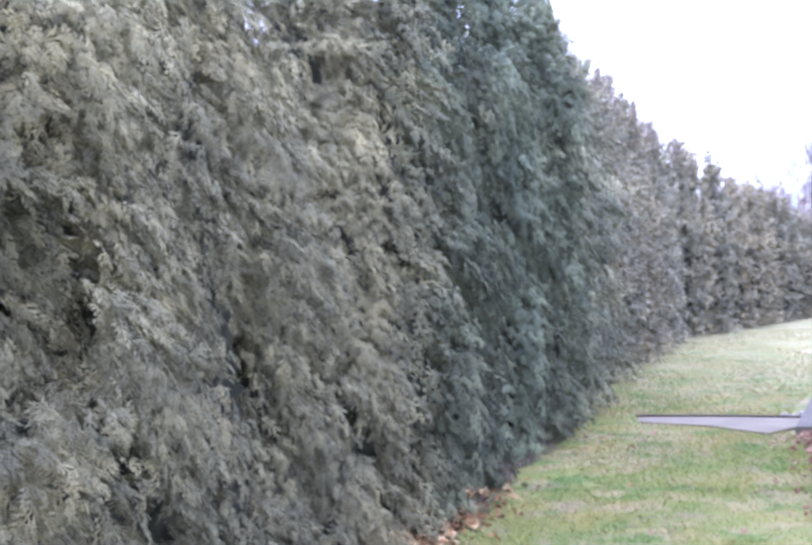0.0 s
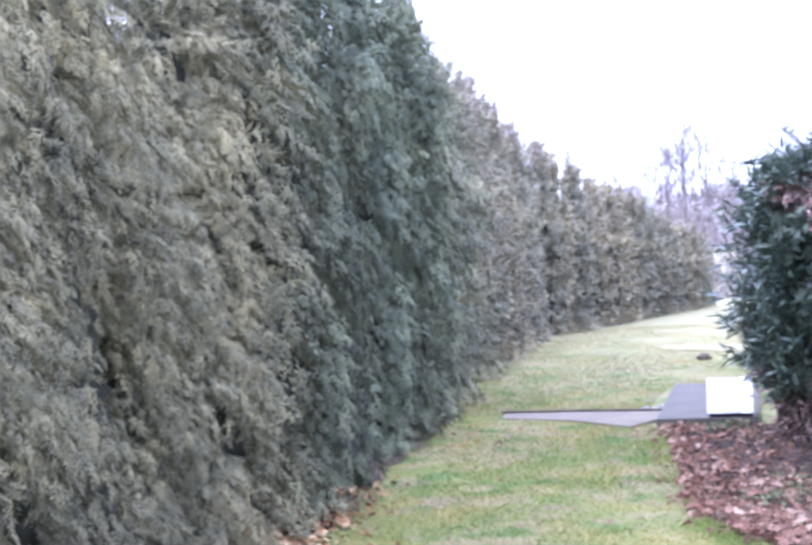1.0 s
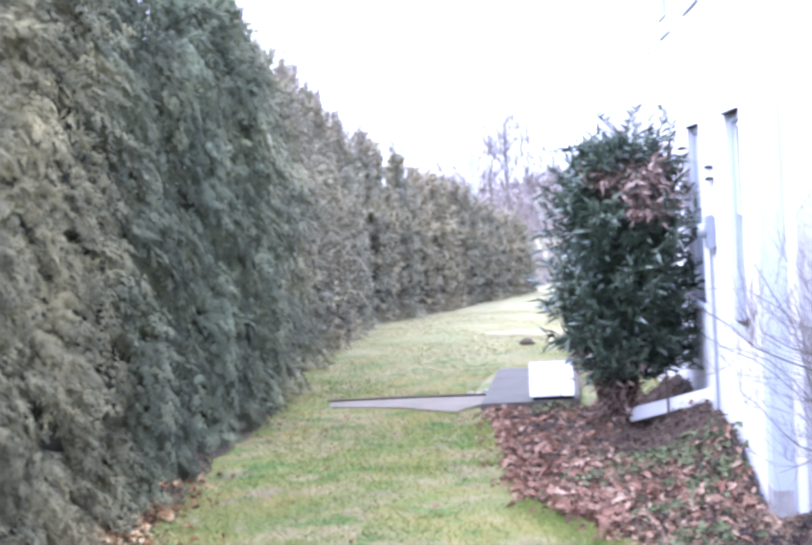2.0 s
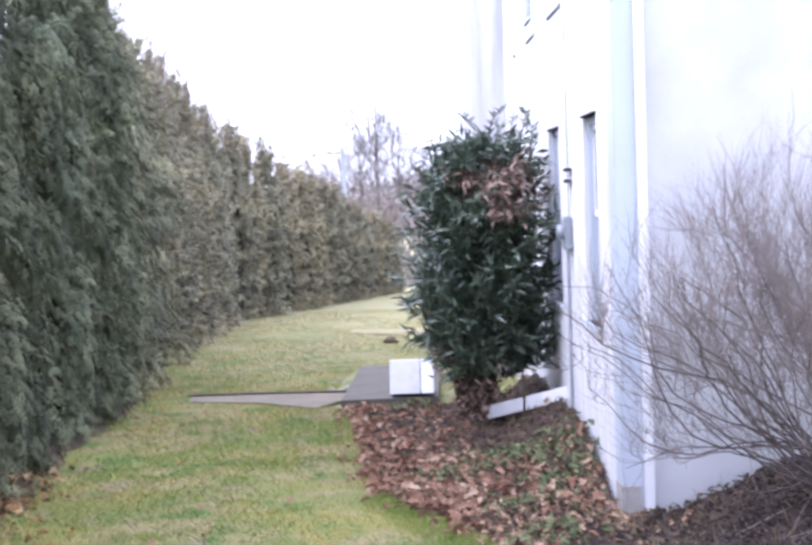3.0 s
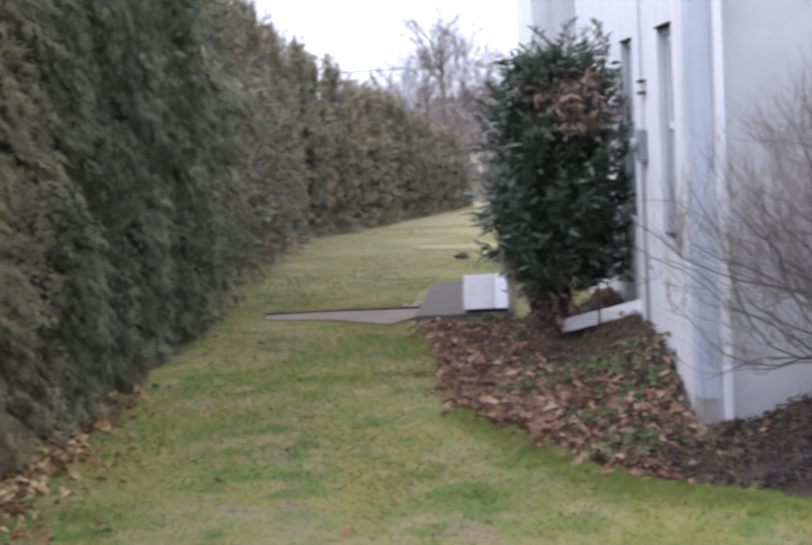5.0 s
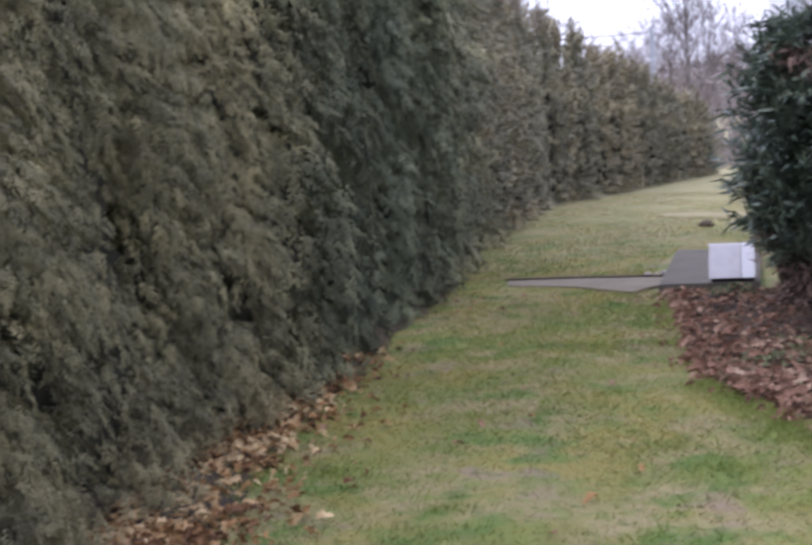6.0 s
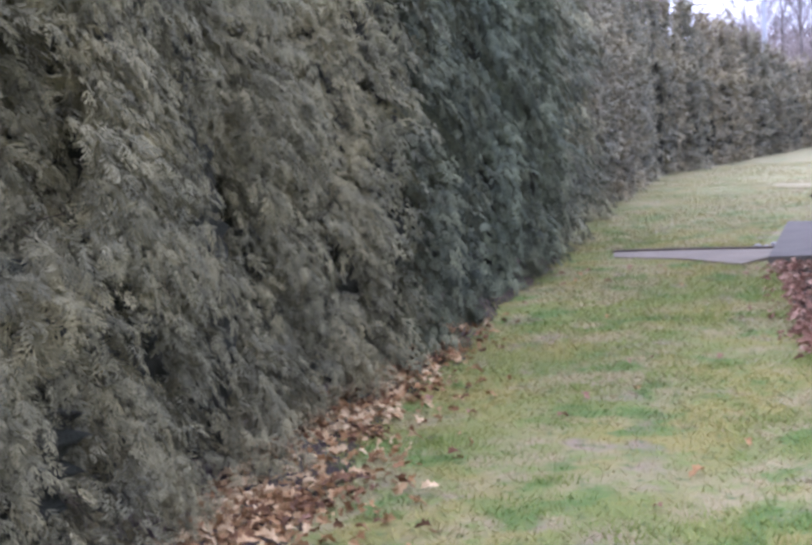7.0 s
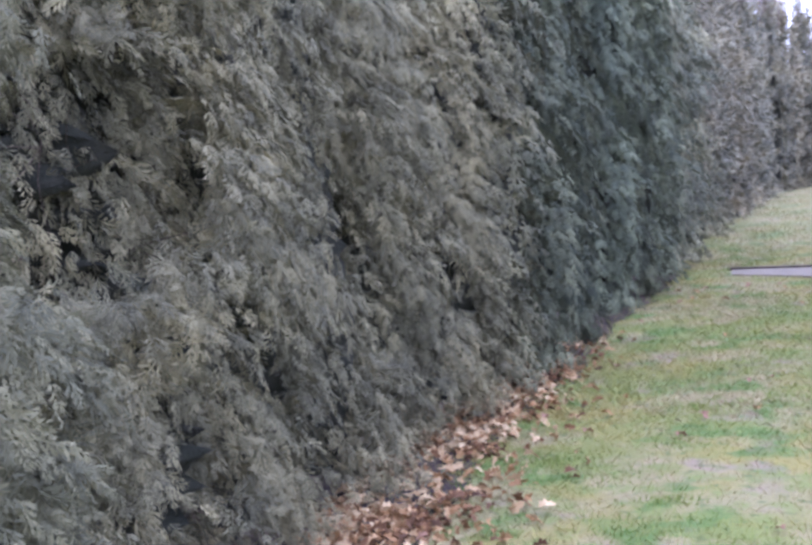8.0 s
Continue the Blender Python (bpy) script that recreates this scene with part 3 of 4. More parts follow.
def hedge_crown(name, tall, plumes, boughs, per, size, pairs, r, toothed=False, wide=0.25, high=0.34, droop=0.62, hollows=(), sink=0.0):
    """Bulging plumes all round the crown, more of them on the open side (+x); each is a rounded tuft of boughs with hanging sprays.
    hollows: bare places (centre, radii), with a few dim sprays left deep inside; sink: how far the plumes differ in depth."""
    ph = tall * (0.02 + 0.93 * (np.arange(plumes) + r.random(plumes)) / plumes)
    pp = np.where(r.random(plumes) < 0.86, r.uniform(-1.7, 1.7, plumes), r.random(plumes) * 2 * np.pi)
    big = crown_radius(ph, tall)
    fat = wide * r.uniform(0.75, 1.25, plumes) * np.clip(big / 0.5, 0.35, 1)
    # half of the sprays belong to a plume's cap, the rest fill the sides
    k = np.repeat(np.arange(plumes), boughs)
    n = len(k)
    face = np.stack([np.cos(pp), np.sin(pp), 0 * pp], -1)[k]
    d = unit(r.standard_normal((n, 3)) + 0.95 * face + np.array([0, 0, 0.2]))
    deep = np.maximum(big - 0.8 * fat - sink * r.random(plumes), 0.02)
    tip = face * deep[k][:, None] + np.stack([0 * ph, 0 * ph, ph], -1)[k] + d * np.stack([fat, fat, high * fat / wide], -1)[k] * r.uniform(0.8, 1.08, n)[:, None]
    rise = np.interp(tip[:, 2] / tall, [0.72, 0.95], [0, 1.5])
    lean = unit(d + 0.4 * face + np.array([0, 0, 0.3]) + 0.2 * r.standard_normal((n, 3)))
    hang = 0.55 * d + 0.45 * face + np.stack([0 * rise, 0 * rise, rise - droop], -1) + 0.38 * r.standard_normal((n, 3))
    # each bough ends in a flat drooping fan of sprays, set alternately to both sides
    hang = unit(hang)
    flat = 0.75 * d + np.array([0, 0, 0.75]) + 0.3 * r.standard_normal((n, 3))
    aside = unit(np.cross(flat, hang))
    k = np.repeat(np.arange(n), per)
    t = (np.tile(np.arange(per), n) + r.random(n * per)) / per
    hand = np.where(np.tile(np.arange(per), n) % 2, 1.0, -1.0)
    reach = size * 2.7 * r.uniform(0.75, 1.25, n)[k]
    ang = hand * (1.0 - 0.65 * t) + 0.16 * r.standard_normal(len(k))
    pos = tip[k] + hang[k] * ((t - 0.55) * reach)[:, None] + np.array([0, 0, -0.25]) * (reach * t * t)[:, None] + 0.012 * r.standard_normal((len(k), 3))
    axis = hang[k] * np.cos(ang)[:, None] + aside[k] * np.sin(ang)[:, None] + np.array([0, 0, -0.4]) * t[:, None] + 0.12 * r.standard_normal((len(k), 3))
    normal = flat[k] + 0.25 * r.standard_normal((len(k), 3))
    scale = 1.25 - 0.5 * t
    pos[:, 2] = np.maximum(pos[:, 2], 0.09)
    for centre, radii in hollows:
        off = (pos - np.array(centre)) / np.array(radii)
        near = (off ** 2).sum(1) < 1 + 0.12 * r.standard_normal(len(pos))
        dim = near & (r.random(len(pos)) < 0.02)
        pos[dim, 0] -= radii[0] * r.uniform(0.6, 1.0, dim.sum())
        axis[dim] += np.array([0, 0, -0.9])
        near &= ~dim
        pos, axis, normal, scale = pos[~near], axis[~near], normal[~near], scale[~near]
    # a sparse dim layer further in
    m = int((1.3 if hollows else 0.13) * len(k))
    a0, z0 = r.uniform(-1.9, 1.9, m), tall * r.uniform(0.03, 0.85, m)
    back = 0.34 if hollows else 0.0
    q0 = np.maximum(crown_radius(z0, tall) + r.uniform(-0.17, 0.0, m) if hollows else crown_radius(z0, tall) * r.uniform(0.45, 0.7, m), 0.05)
    inside = np.stack([q0 * np.cos(a0) - back, q0 * np.sin(a0), z0], -1)
    if hollows:
        seen = np.any([(((inside - np.array(c)) / np.array(q)) ** 2).sum(1) < 3.2 for c, q in hollows], 0)
        inside, a0 = inside[seen], a0[seen]
        m = len(a0)
    pos = np.concatenate([pos, inside])
    axis = np.concatenate([axis, np.stack([np.cos(a0), np.sin(a0), -1.1 + 0 * a0], -1) + 0.5 * r.standard_normal((m, 3))])
    normal = np.concatenate([normal, np.array([0, 0, 1.0]) + 0.6 * r.standard_normal((m, 3))])
    scale = np.concatenate([scale, np.full(m, 1.05)])
    # thin feathery leaders stand out of the top
    tips = 15
    kk = np.repeat(np.arange(tips), 11)
    a0, up = r.random(tips) * 2 * np.pi, r.random(len(kk))
    foot = np.stack([0.24 * np.cos(a0), 0.24 * np.sin(a0), tall * r.uniform(0.76, 0.93, tips)], -1)
    stem = np.stack([0.07 * np.cos(a0), 0.07 * np.sin(a0), r.uniform(0.35, 0.8, tips)], -1)
    pos = np.concatenate([pos, foot[kk] + stem[kk] * up[:, None] + 0.018 * r.standard_normal((len(kk), 3))])
    axis = np.concatenate([axis, np.array([0, 0, 0.9]) + 0.5 * r.standard_normal((len(kk), 3))])
    normal = np.concatenate([normal, r.standard_normal((len(kk), 3))])
    length = size * np.concatenate([scale, np.ones(len(kk))]) * (0.8 + 0.4 * r.random(len(pos)))
    Vs, Fs, base = [], [], 0
    for some in np.array_split(r.permutation(len(pos)), 6):
        tem, tf = spray_template(pairs, r, toothed)
        V, F = strew(tem, tf, pos[some], axis[some], normal[some], length[some])
        Vs.append(V)
        Fs.append(F + base)
        base += len(V)
    return mesh_of(name, np.concatenate(Vs), np.concatenate(Fs), FROND)


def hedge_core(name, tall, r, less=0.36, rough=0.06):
    """A shaggy near-black filler inside a crown; its colour stands for the shade there."""
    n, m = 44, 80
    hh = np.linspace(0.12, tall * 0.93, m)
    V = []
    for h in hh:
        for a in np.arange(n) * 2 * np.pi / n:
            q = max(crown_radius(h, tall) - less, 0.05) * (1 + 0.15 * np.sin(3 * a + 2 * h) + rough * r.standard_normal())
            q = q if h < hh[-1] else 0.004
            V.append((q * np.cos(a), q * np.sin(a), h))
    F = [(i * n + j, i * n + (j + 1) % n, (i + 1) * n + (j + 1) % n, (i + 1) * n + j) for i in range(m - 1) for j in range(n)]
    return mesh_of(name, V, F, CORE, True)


def twig_tuft(name, tall, r):
    """Thin reddish twigs that stand out over the crown."""
    paths = []
    for k in range(16):
        a, q = r.random() * 6.28, 0.45 * r.random() ** 0.5
        grow(r, (q * math.cos(a), q * math.sin(a), tall * r.uniform(0.82, 0.95)), (0.5 * math.cos(a), 0.5 * math.sin(a), 1), r.uniform(0.45, 0.95), 0.005, 1, np.array([0, 0, 0.05]), paths, 0.0035, 0.13)
    V, F = tubes(paths, 3)
    return mesh_of(name, V, F, REDTWIG)


def hedge_trunk(name, tall):
    V, F = tubes([[((0, 0, -0.1), 0.06), ((0.01, 0, 0.4), 0.05), ((0, 0.02, tall * 0.9), 0.012)]], 8)
    return mesh_of(name, V, F, BARK, True)


r = np.random.default_rng(3)
CLOSE = dict(plumes=42, boughs=18, per=8, size=0.08, pairs=4, toothed=True, wide=0.25, high=0.33, sink=0.2, droop=0.45)
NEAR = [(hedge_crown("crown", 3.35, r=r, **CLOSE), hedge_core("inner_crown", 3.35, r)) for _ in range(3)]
# bare hollows in the hedge's face, in the world: centre and reach
HOLLOWS = [((-2.0, 2.55, 1.54), (0.45, 0.42, 0.33)), ((-2.45, 3.1, 1.5), (0.65, 0.5, 0.37)), ((-2.15, 2.85, 2.0), (0.42, 0.2, 0.24)), ((-1.95, 2.82, 0.6), (0.42, 0.24, 0.22)), ((-2.4, 3.45, 0.42), (0.6, 0.32, 0.27)), ((-2.1, 2.5, 0.95), (0.5, 0.15, 0.12))]
INNER_TWIGS = []
for k in range(9):
    a, z = r.uniform(-1.4, 1.4), r.uniform(0.3, 2.1)
    paths = []
    grow(r, (0, 0, z), (math.cos(a), math.sin(a), r.uniform(-0.3, 0.3)), r.uniform(0.4, 0.62), 0.007, 1, np.array([0, 0, -0.03]), paths, 0.002, 0.12)
    V, F = tubes(paths, 3)
    INNER_TWIGS.append(mesh_of("dead_branch", V, F, BARK, True))
MID = [(hedge_crown("crown", 3.4, 28, 13, 8, 0.106, 2, r, wide=0.27, high=0.43, sink=0.3, droop=0.4), hedge_core("inner_crown", 3.4, r)) for _ in range(3)]
DARK = [(hedge_crown("crown", 3.4, 26, 14, 8, 0.1, 3, r, wide=0.25, high=0.36, sink=0.42, droop=0.5), hedge_core("inner_crown", 3.4, r, 0.46)) for _ in range(3)]
FAR = [(hedge_crown("crown", 3.4, 30, 13, 8, 0.115, 2, r, wide=0.15, high=0.85, droop=-0.8, sink=0.2), hedge_core("inner_crown", 3.4, r)) for _ in range(3)]
TRUNK = hedge_trunk("trunk", 3.35)
TOPS = [twig_tuft("twig_tuft", 3.38, r) for _ in range(3)]
# the last two tints, for the far trees, are lifted to hold the haze
OLIVE, MOSS, GREEN, HAZY_GREEN, HAZY_BROWN = (1.13, 1.07, 0.935), (0.8, 0.83, 0.77), (0.64, 0.735, 0.71), (1.13, 1.2, 1.22), (1.24, 1.2, 1.26)
LOOKS = {MOSS: "grey-green arborvitae with drooping sprays in a clipped hedge", OLIVE: "grey-olive arborvitae with drooping sprays in a clipped hedge", GREEN: "dark green arborvitae in a tall hedge",
         HAZY_GREEN: "grey-green arborvitae in a tall hedge", HAZY_BROWN: "brownish olive arborvitae in a tall hedge"}
row_y = [0.45, 1.4, 2.4, 3.52, 4.45, 5.3, 6.15, 7.0, 7.85, 8.75]
while row_y[-1] < 38.6:
    row_y.append(row_y[-1] + r.uniform(0.85, 1.02) * (1 if row_y[-1] < 18 else 1.03))
for i, y in enumerate(row_y):
    x = float(np.interp(y, HEDGE_Y, HEDGE_X)) - float(np.interp(y, [3, 5, 6.5, 10, 18, 20], [0.42, 0.37, 0.28, 0.2, 0.33, 0.44]))
    tint = MOSS if y < 3 else OLIVE if y < 7.5 else MOSS if y < 8.5 else GREEN if y < 14.5 else HAZY_GREEN if y < 18.5 else HAZY_BROWN
    crown, core = (NEAR if 2 < y < 7.2 else DARK if 8.5 < y < 14.5 else MID if 1 < y < 19 else FAR)[i % 3]
    hollow = 2.2 < y < 3.9
    tall = float(np.interp(y, [0, 8, 10.5, 14, 17, 21, 28, 31, 34, 36, 39], [3.8, 3.95, 4.3, 4.32, 4.08, 3.8, 3.5, 3.1, 2.65, 2.3, 1.95])) * (1 + (0.085 if y < 18 else 0.05) * r.uniform(-1, 1))
    girth = r.uniform(0.92, 1.08)
    slim = girth * (1.14 if y < 5 else 1.0 if y < 8 else 0.78 if y < 18 else 0.96)
    tree = thing("hedge_tree", LOOKS[tint], "tree", "arborvitae hedge row")
    tree.matrix_basis = Matrix.Translation((x + r.uniform(-1, 1) * (0.1 if y < 18 else 0.07), y, float(slope(x, y)))) @ Matrix.Rotation(0 if hollow else r.uniform(-0.7, 0.7), 4, "Z") @ Matrix.Diagonal((girth, slim, tall / 3.37, 1))
    piece("trunk", TRUNK, tree)
    if y > 14:
        tagged(piece("twig_tuft", TOPS[i % 3], tree, "thin bare reddish twigs"), kind="stuff")
    if hollow:
        back = tree.matrix_basis.inverted()
        own = [(tuple(back @ Vector(c)), (q[0] / girth, q[1] / slim, q[2] * 3.37 / tall)) for c, q in HOLLOWS]
        own_r = np.random.default_rng(40 + i)
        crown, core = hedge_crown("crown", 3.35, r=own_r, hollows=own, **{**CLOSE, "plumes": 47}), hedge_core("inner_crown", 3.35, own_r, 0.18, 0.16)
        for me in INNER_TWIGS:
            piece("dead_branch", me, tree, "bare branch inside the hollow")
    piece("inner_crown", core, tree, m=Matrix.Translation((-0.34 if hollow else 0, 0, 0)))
    ob = piece("crown", crown, tree)
    v, warm = (0.95 if hollow else r.uniform(0.86, 1.1)) * (0.82 if 8.5 < y < 11.2 else 1.14 if 11.2 < y < 14.5 else 1), r.uniform(-0.03, 0.05)
    ob.color = (tint[0] * v * (1 + warm), tint[1] * v, tint[2] * v * (1 - warm), 1)

# ---- evergreen bush by the house ----
bush = thing("evergreen_bush", "dark glossy evergreen bush with withered brown top", "bush", at=(0.33, 11.35, -0.36))
r = np.random.default_rng(11)
stems = []
for k in range(17):
    a = k * 0.7 + r.uniform(-0.2, 0.2)
    q = r.uniform(0.08, 0.2)
    foot = -0.12 + 0.09 * math.cos(a)
    stems.append([((foot, 0.06 * math.sin(a), -0.05), 0.036), ((foot + q * 0.5 * math.cos(a), q * 0.5 * math.sin(a), 0.45), 0.027), ((q * 1.6 * math.cos(a), q * 1.6 * math.sin(a), 1.3), 0.016), ((q * 2 * math.cos(a), q * 2 * math.sin(a), 2.1), 0.006)])
for s in stems:
    V, F = tubes([s], 6)
    piece("stem", mesh_of("stem", V, F, BARK, True), bush)
leaf = np.array([(0, 0, 0), (0.4, 0.10, 0.02), (1, 0, -0.16), (0.4, -0.10, 0.02), (0.5, 0, -0.02)], float)
leaf_f = np.array([(0, 4, 1), (1, 4, 2), (0, 3, 4), (3, 2, 4)])


def bush_radius(z):
    return np.interp(z, [0.3, 0.48, 0.75, 1.06, 1.4, 1.73, 2.0, 2.25], [0.19, 0.34, 0.43, 0.46, 0.41, 0.38, 0.34, 0.2])


def bush_leaves(n, lo, hi, keep, size, upward):
    z = lo + (hi - lo) * r.random(n)
    phi = r.random(n) * 2 * np.pi
    out = np.stack([np.cos(phi), np.sin(phi), 0 * phi], -1)
    rad = bush_radius(z) * (1 + 0.16 * np.sin(3 * phi + 2.7 * z) + 0.2 * np.sin(5 * phi - 9 * z) + 0.17 * r.standard_normal(n)) * (0.25 + 0.75 * r.random(n) ** 0.8)
    pos = out * rad[:, None] + np.stack([0 * z, 0 * z, z], -1)
    ok = keep(pos)
    pos, out = pos[ok], out[ok]
    # each shoot carries leaves on both sides
    k = np.repeat(np.arange(len(pos)), 8)
    shoot = unit(out + np.array([0, 0, upward]) + 0.35 * r.standard_normal((len(pos), 3)))
    t = np.tile(np.arange(8), len(pos)) / 8
    p = pos[k] + shoot[k] * (r.uniform(0.12, 0.26, len(pos))[k] * t)[:, None]
    side = unit(np.cross(shoot[k], r.standard_normal((len(k), 3))))
    axis = shoot[k] * 0.7 + side * 0.75
    return strew(leaf, leaf_f, p, axis, r.standard_normal((len(k), 3)) + np.array([0, 0, 1.0]), size * (0.7 + 0.6 * r.random(len(k))))


def withered(p):
    away = ((p[:, 0] - 0.14) / 0.36) ** 2 + ((p[:, 2] - 1.93) / 0.28) ** 2
    return (p[:, 1] < 0.1) & (away + 0.5 * np.sin(17 * p[:, 0]) * np.sin(13 * p[:, 2] + 1) < 0.8)


def airy(p):
    """Thin on the wall's side and low down, and bare in the withered patch."""
    chance = np.random.default_rng(1).random(len(p))
    thin = np.where(withered(p), 0.22, 1.0) * np.interp(p[:, 0], [0.1, 0.42], [1.0, 0.42]) * np.interp(p[:, 2], [0.4, 0.65], [0.5, 1.0])
    return chance < thin


V, F = bush_leaves(2000, 0.42, 2.25, airy, 0.13, 0.7)
piece("foliage", mesh_of("foliage", V, F, YEW), bush)
V, F = bush_leaves(560, 1.5, 2.15, withered, 0.10, 0.1)
piece("withered_foliage", mesh_of("withered_foliage", V, F, DEAD), bush, "rusty brown withered leaves")
V, F = bush_leaves(210, 0.0, 0.6, lambda p: (p[:, 2] > 0) & (p[:, 0] < 0.05), 0.085, 0.6)
piece("dead_base_foliage", mesh_of("dead_base_foliage", V, F, DEAD), bush, "dry brown leaves round the stems")
for x0, z0, dx, dz in ((0.02, 2.15, 0.02, 0.25), (0.04, 2.38, 0.13, 0.24), (0.03, 2.36, -0.2, 0.2), (0.20, 2.15, 0.06, 0.42), (0.28, 2.1, 0.08, 0.48), (0.36, 2.0, 0.06, 0.46), (0.40, 1.9, 0.09, 0.3),
                       (-0.42, 1.95, -0.14, 0.22), (-0.3, 2.05, -0.08, 0.28), (-0.18, 2.12, -0.05, 0.3), (-0.38, 1.7, -0.2, 0.2), (0.12, 2.15, 0.03, 0.32), (0.45, 0.75, 0.2, 0.1), (0.45, 1.1, 0.2, 0.12), (0.42, 0.55, 0.2, 0.06), (0.46, 1.45, 0.18, 0.16), (0.4, 0.65, 0.26, 0.02), (0.44, 0.9, 0.24, 0.06), (0.42, 1.25, 0.22, 0.1), (0.4, 1.6, 0.2, 0.14), (0.38, 1.75, 0.16, 0.2), (-0.5, 1.0, -0.18, 0.08), (-0.48, 1.3, -0.16, 0.1)):
    tip = [((x0, 0, z0), 0.01), ((x0 + dx * 0.4, 0, z0 + dz * 0.55), 0.007), ((x0 + dx, 0, z0 + dz), 0.003)]
    V, F = tubes([tip], 5)
    lead = piece("leader", mesh_of("leader", V, F, BARK, True), bush)
    n = 22 if z0 > 2.1 else 52
    t = r.random(n)
    p = np.array([x0, 0, z0]) + np.stack([dx * t, 0 * t, dz * t], -1)
    ax = np.stack([r.choice([-1, 1], n) * 0.8, 0.6 * r.standard_normal(n), 0.7 + 0 * t], -1)
    V, F = strew(leaf, leaf_f, p, ax, np.array([0, -1.0, 0.3]) + 0.5 * r.standard_normal((n, 3)), 0.06 + 0.035 * r.random(n))
    piece("leader_foliage", mesh_of("leader_foliage", V, F, YEW), lead)

# ---- bare shrub in front of the end wall ----
shrub = thing("bare_shrub", "leafless grey-brown twiggy shrub against the pale wall", "shrub", at=(2.12, 6.85, float(soil(2.12, 6.85)) - 0.03))
r = np.random.default_rng(21)


def shoot(r, start, way, length, radius, n, rise, crook):
    """One bending shoot as a tapered path."""
    p, w, path = np.array(start, float), unit(np.array(way, float)), []
    for i in range(n + 1):
        path.append((p.copy(), radius * (1 - 0.7 * i / n)))
        w = unit(w + np.array([0, 0, rise]) + crook * r.standard_normal(3))
        p = p + w * length / n
    return path


def within(path):
    """Inside the shrub's rounded, sloping outline."""
    return all(-1.66 < p[0] and p[1] < 1.0 and p[2] < 1.42 + 0.62 * (p[0] + 1.4) + 0.1 * math.sin(9 * p[0]) for p, _ in path)


stems_made, k = 0, 0
while stems_made < 84 and k < 1200:
    k += 1
    a = k * 2.4 + r.uniform(-0.3, 0.3)
    tilt = r.uniform(0.05, 0.85) if k % 3 else r.uniform(0.7, 1.25)
    if k % 5 == 0:
        a, tilt = math.pi + r.uniform(-0.7, 0.7), r.uniform(0.95, 1.32)
    flat_way = np.array([math.cos(a), 0.5 * math.sin(a), 0])
    # a stem rises steeply from the crowded base, then arches out
    foot = shoot(r, (0.22 * math.cos(a), 0.14 * math.sin(a), -0.04), flat_way * 0.5 * math.sin(tilt) + np.array([0, 0, 0.8]), r.uniform(0.16, 0.38), r.uniform(0.008, 0.013), 2, 0.0, 0.1)
    thick = 0.62 * foot[0][1]
    main = foot[:-1] + shoot(r, foot[-1][0], flat_way * math.sin(tilt) + np.array([0, 0, math.cos(tilt)]), r.uniform(1.1, 1.95) * (0.84 if tilt > 0.95 else 1), thick, 10, 0.01 + 0.05 * tilt, 0.24)
    if not within(main):
        continue
    stems_made += 1
    V, F = tubes([main], 4)
    stem = piece("stem", mesh_of("stem", V, F, STEM, True), shrub, "dark main stem")
    paths = []
    for q in range(6 if tilt > 0.9 else 14):
        i = 3 + int((len(main) - 4.1) * r.random() ** 0.65)
        d = unit(main[i + 1][0] - main[i][0])
        side = unit(np.cross(d, r.standard_normal(3)))
        arm = shoot(r, main[i][0], d + 1.05 * side, r.uniform(0.3, 0.75), max(0.5 * main[i][1], 0.0022), 6, 0.13, 0.17)
        if not within(arm):
            continue
        paths.append(arm)
        for _ in range(10):
            j = 1 + int(5 * r.random())
            d2 = unit(arm[j + 1][0] - arm[j][0])
            side = unit(np.cross(d2, r.standard_normal(3)))
            twig = shoot(r, arm[j][0], d2 + 0.75 * side + np.array([0, 0, 0.6]), r.uniform(0.12, 0.34), 0.0014, 3, 0.14, 0.16)
            if within(twig):
                paths.append(twig)
    if paths:
        V, F = tubes(paths, 3)
        tagged(piece("twig_spray", mesh_of("twig_spray", V, F, TWIG, True), stem, "fine pale grey twigs"), kind="stuff")

# ---- far off: pole, wire, bare trees, woods ----
pole = thing("utility_pole", "pale weathered utility pole beyond the hedge", "utility pole", at=(-7.05, 100, -1.8))
V, F = tubes([[((0, 0, -0.3), 0.2), ((0, 0, 4), 0.17), ((0, 0, 6.7), 0.14)]], 10)
piece("shaft", mesh_of("shaft", V, F, POLE, True), pole)
wire = [((-7.05 - 27 * t, 100 - 3 * t, 4.55 + 0.7 * t * t - 0.5 * t), 0.035) for t in np.linspace(0, 1, 14)]
V, F = tubes([wire], 5)
tagged(new("overhead_wire", mesh_of("overhead_wire", V, F, CABLE, True)), "thin dark overhead wire from the pole", "wire")


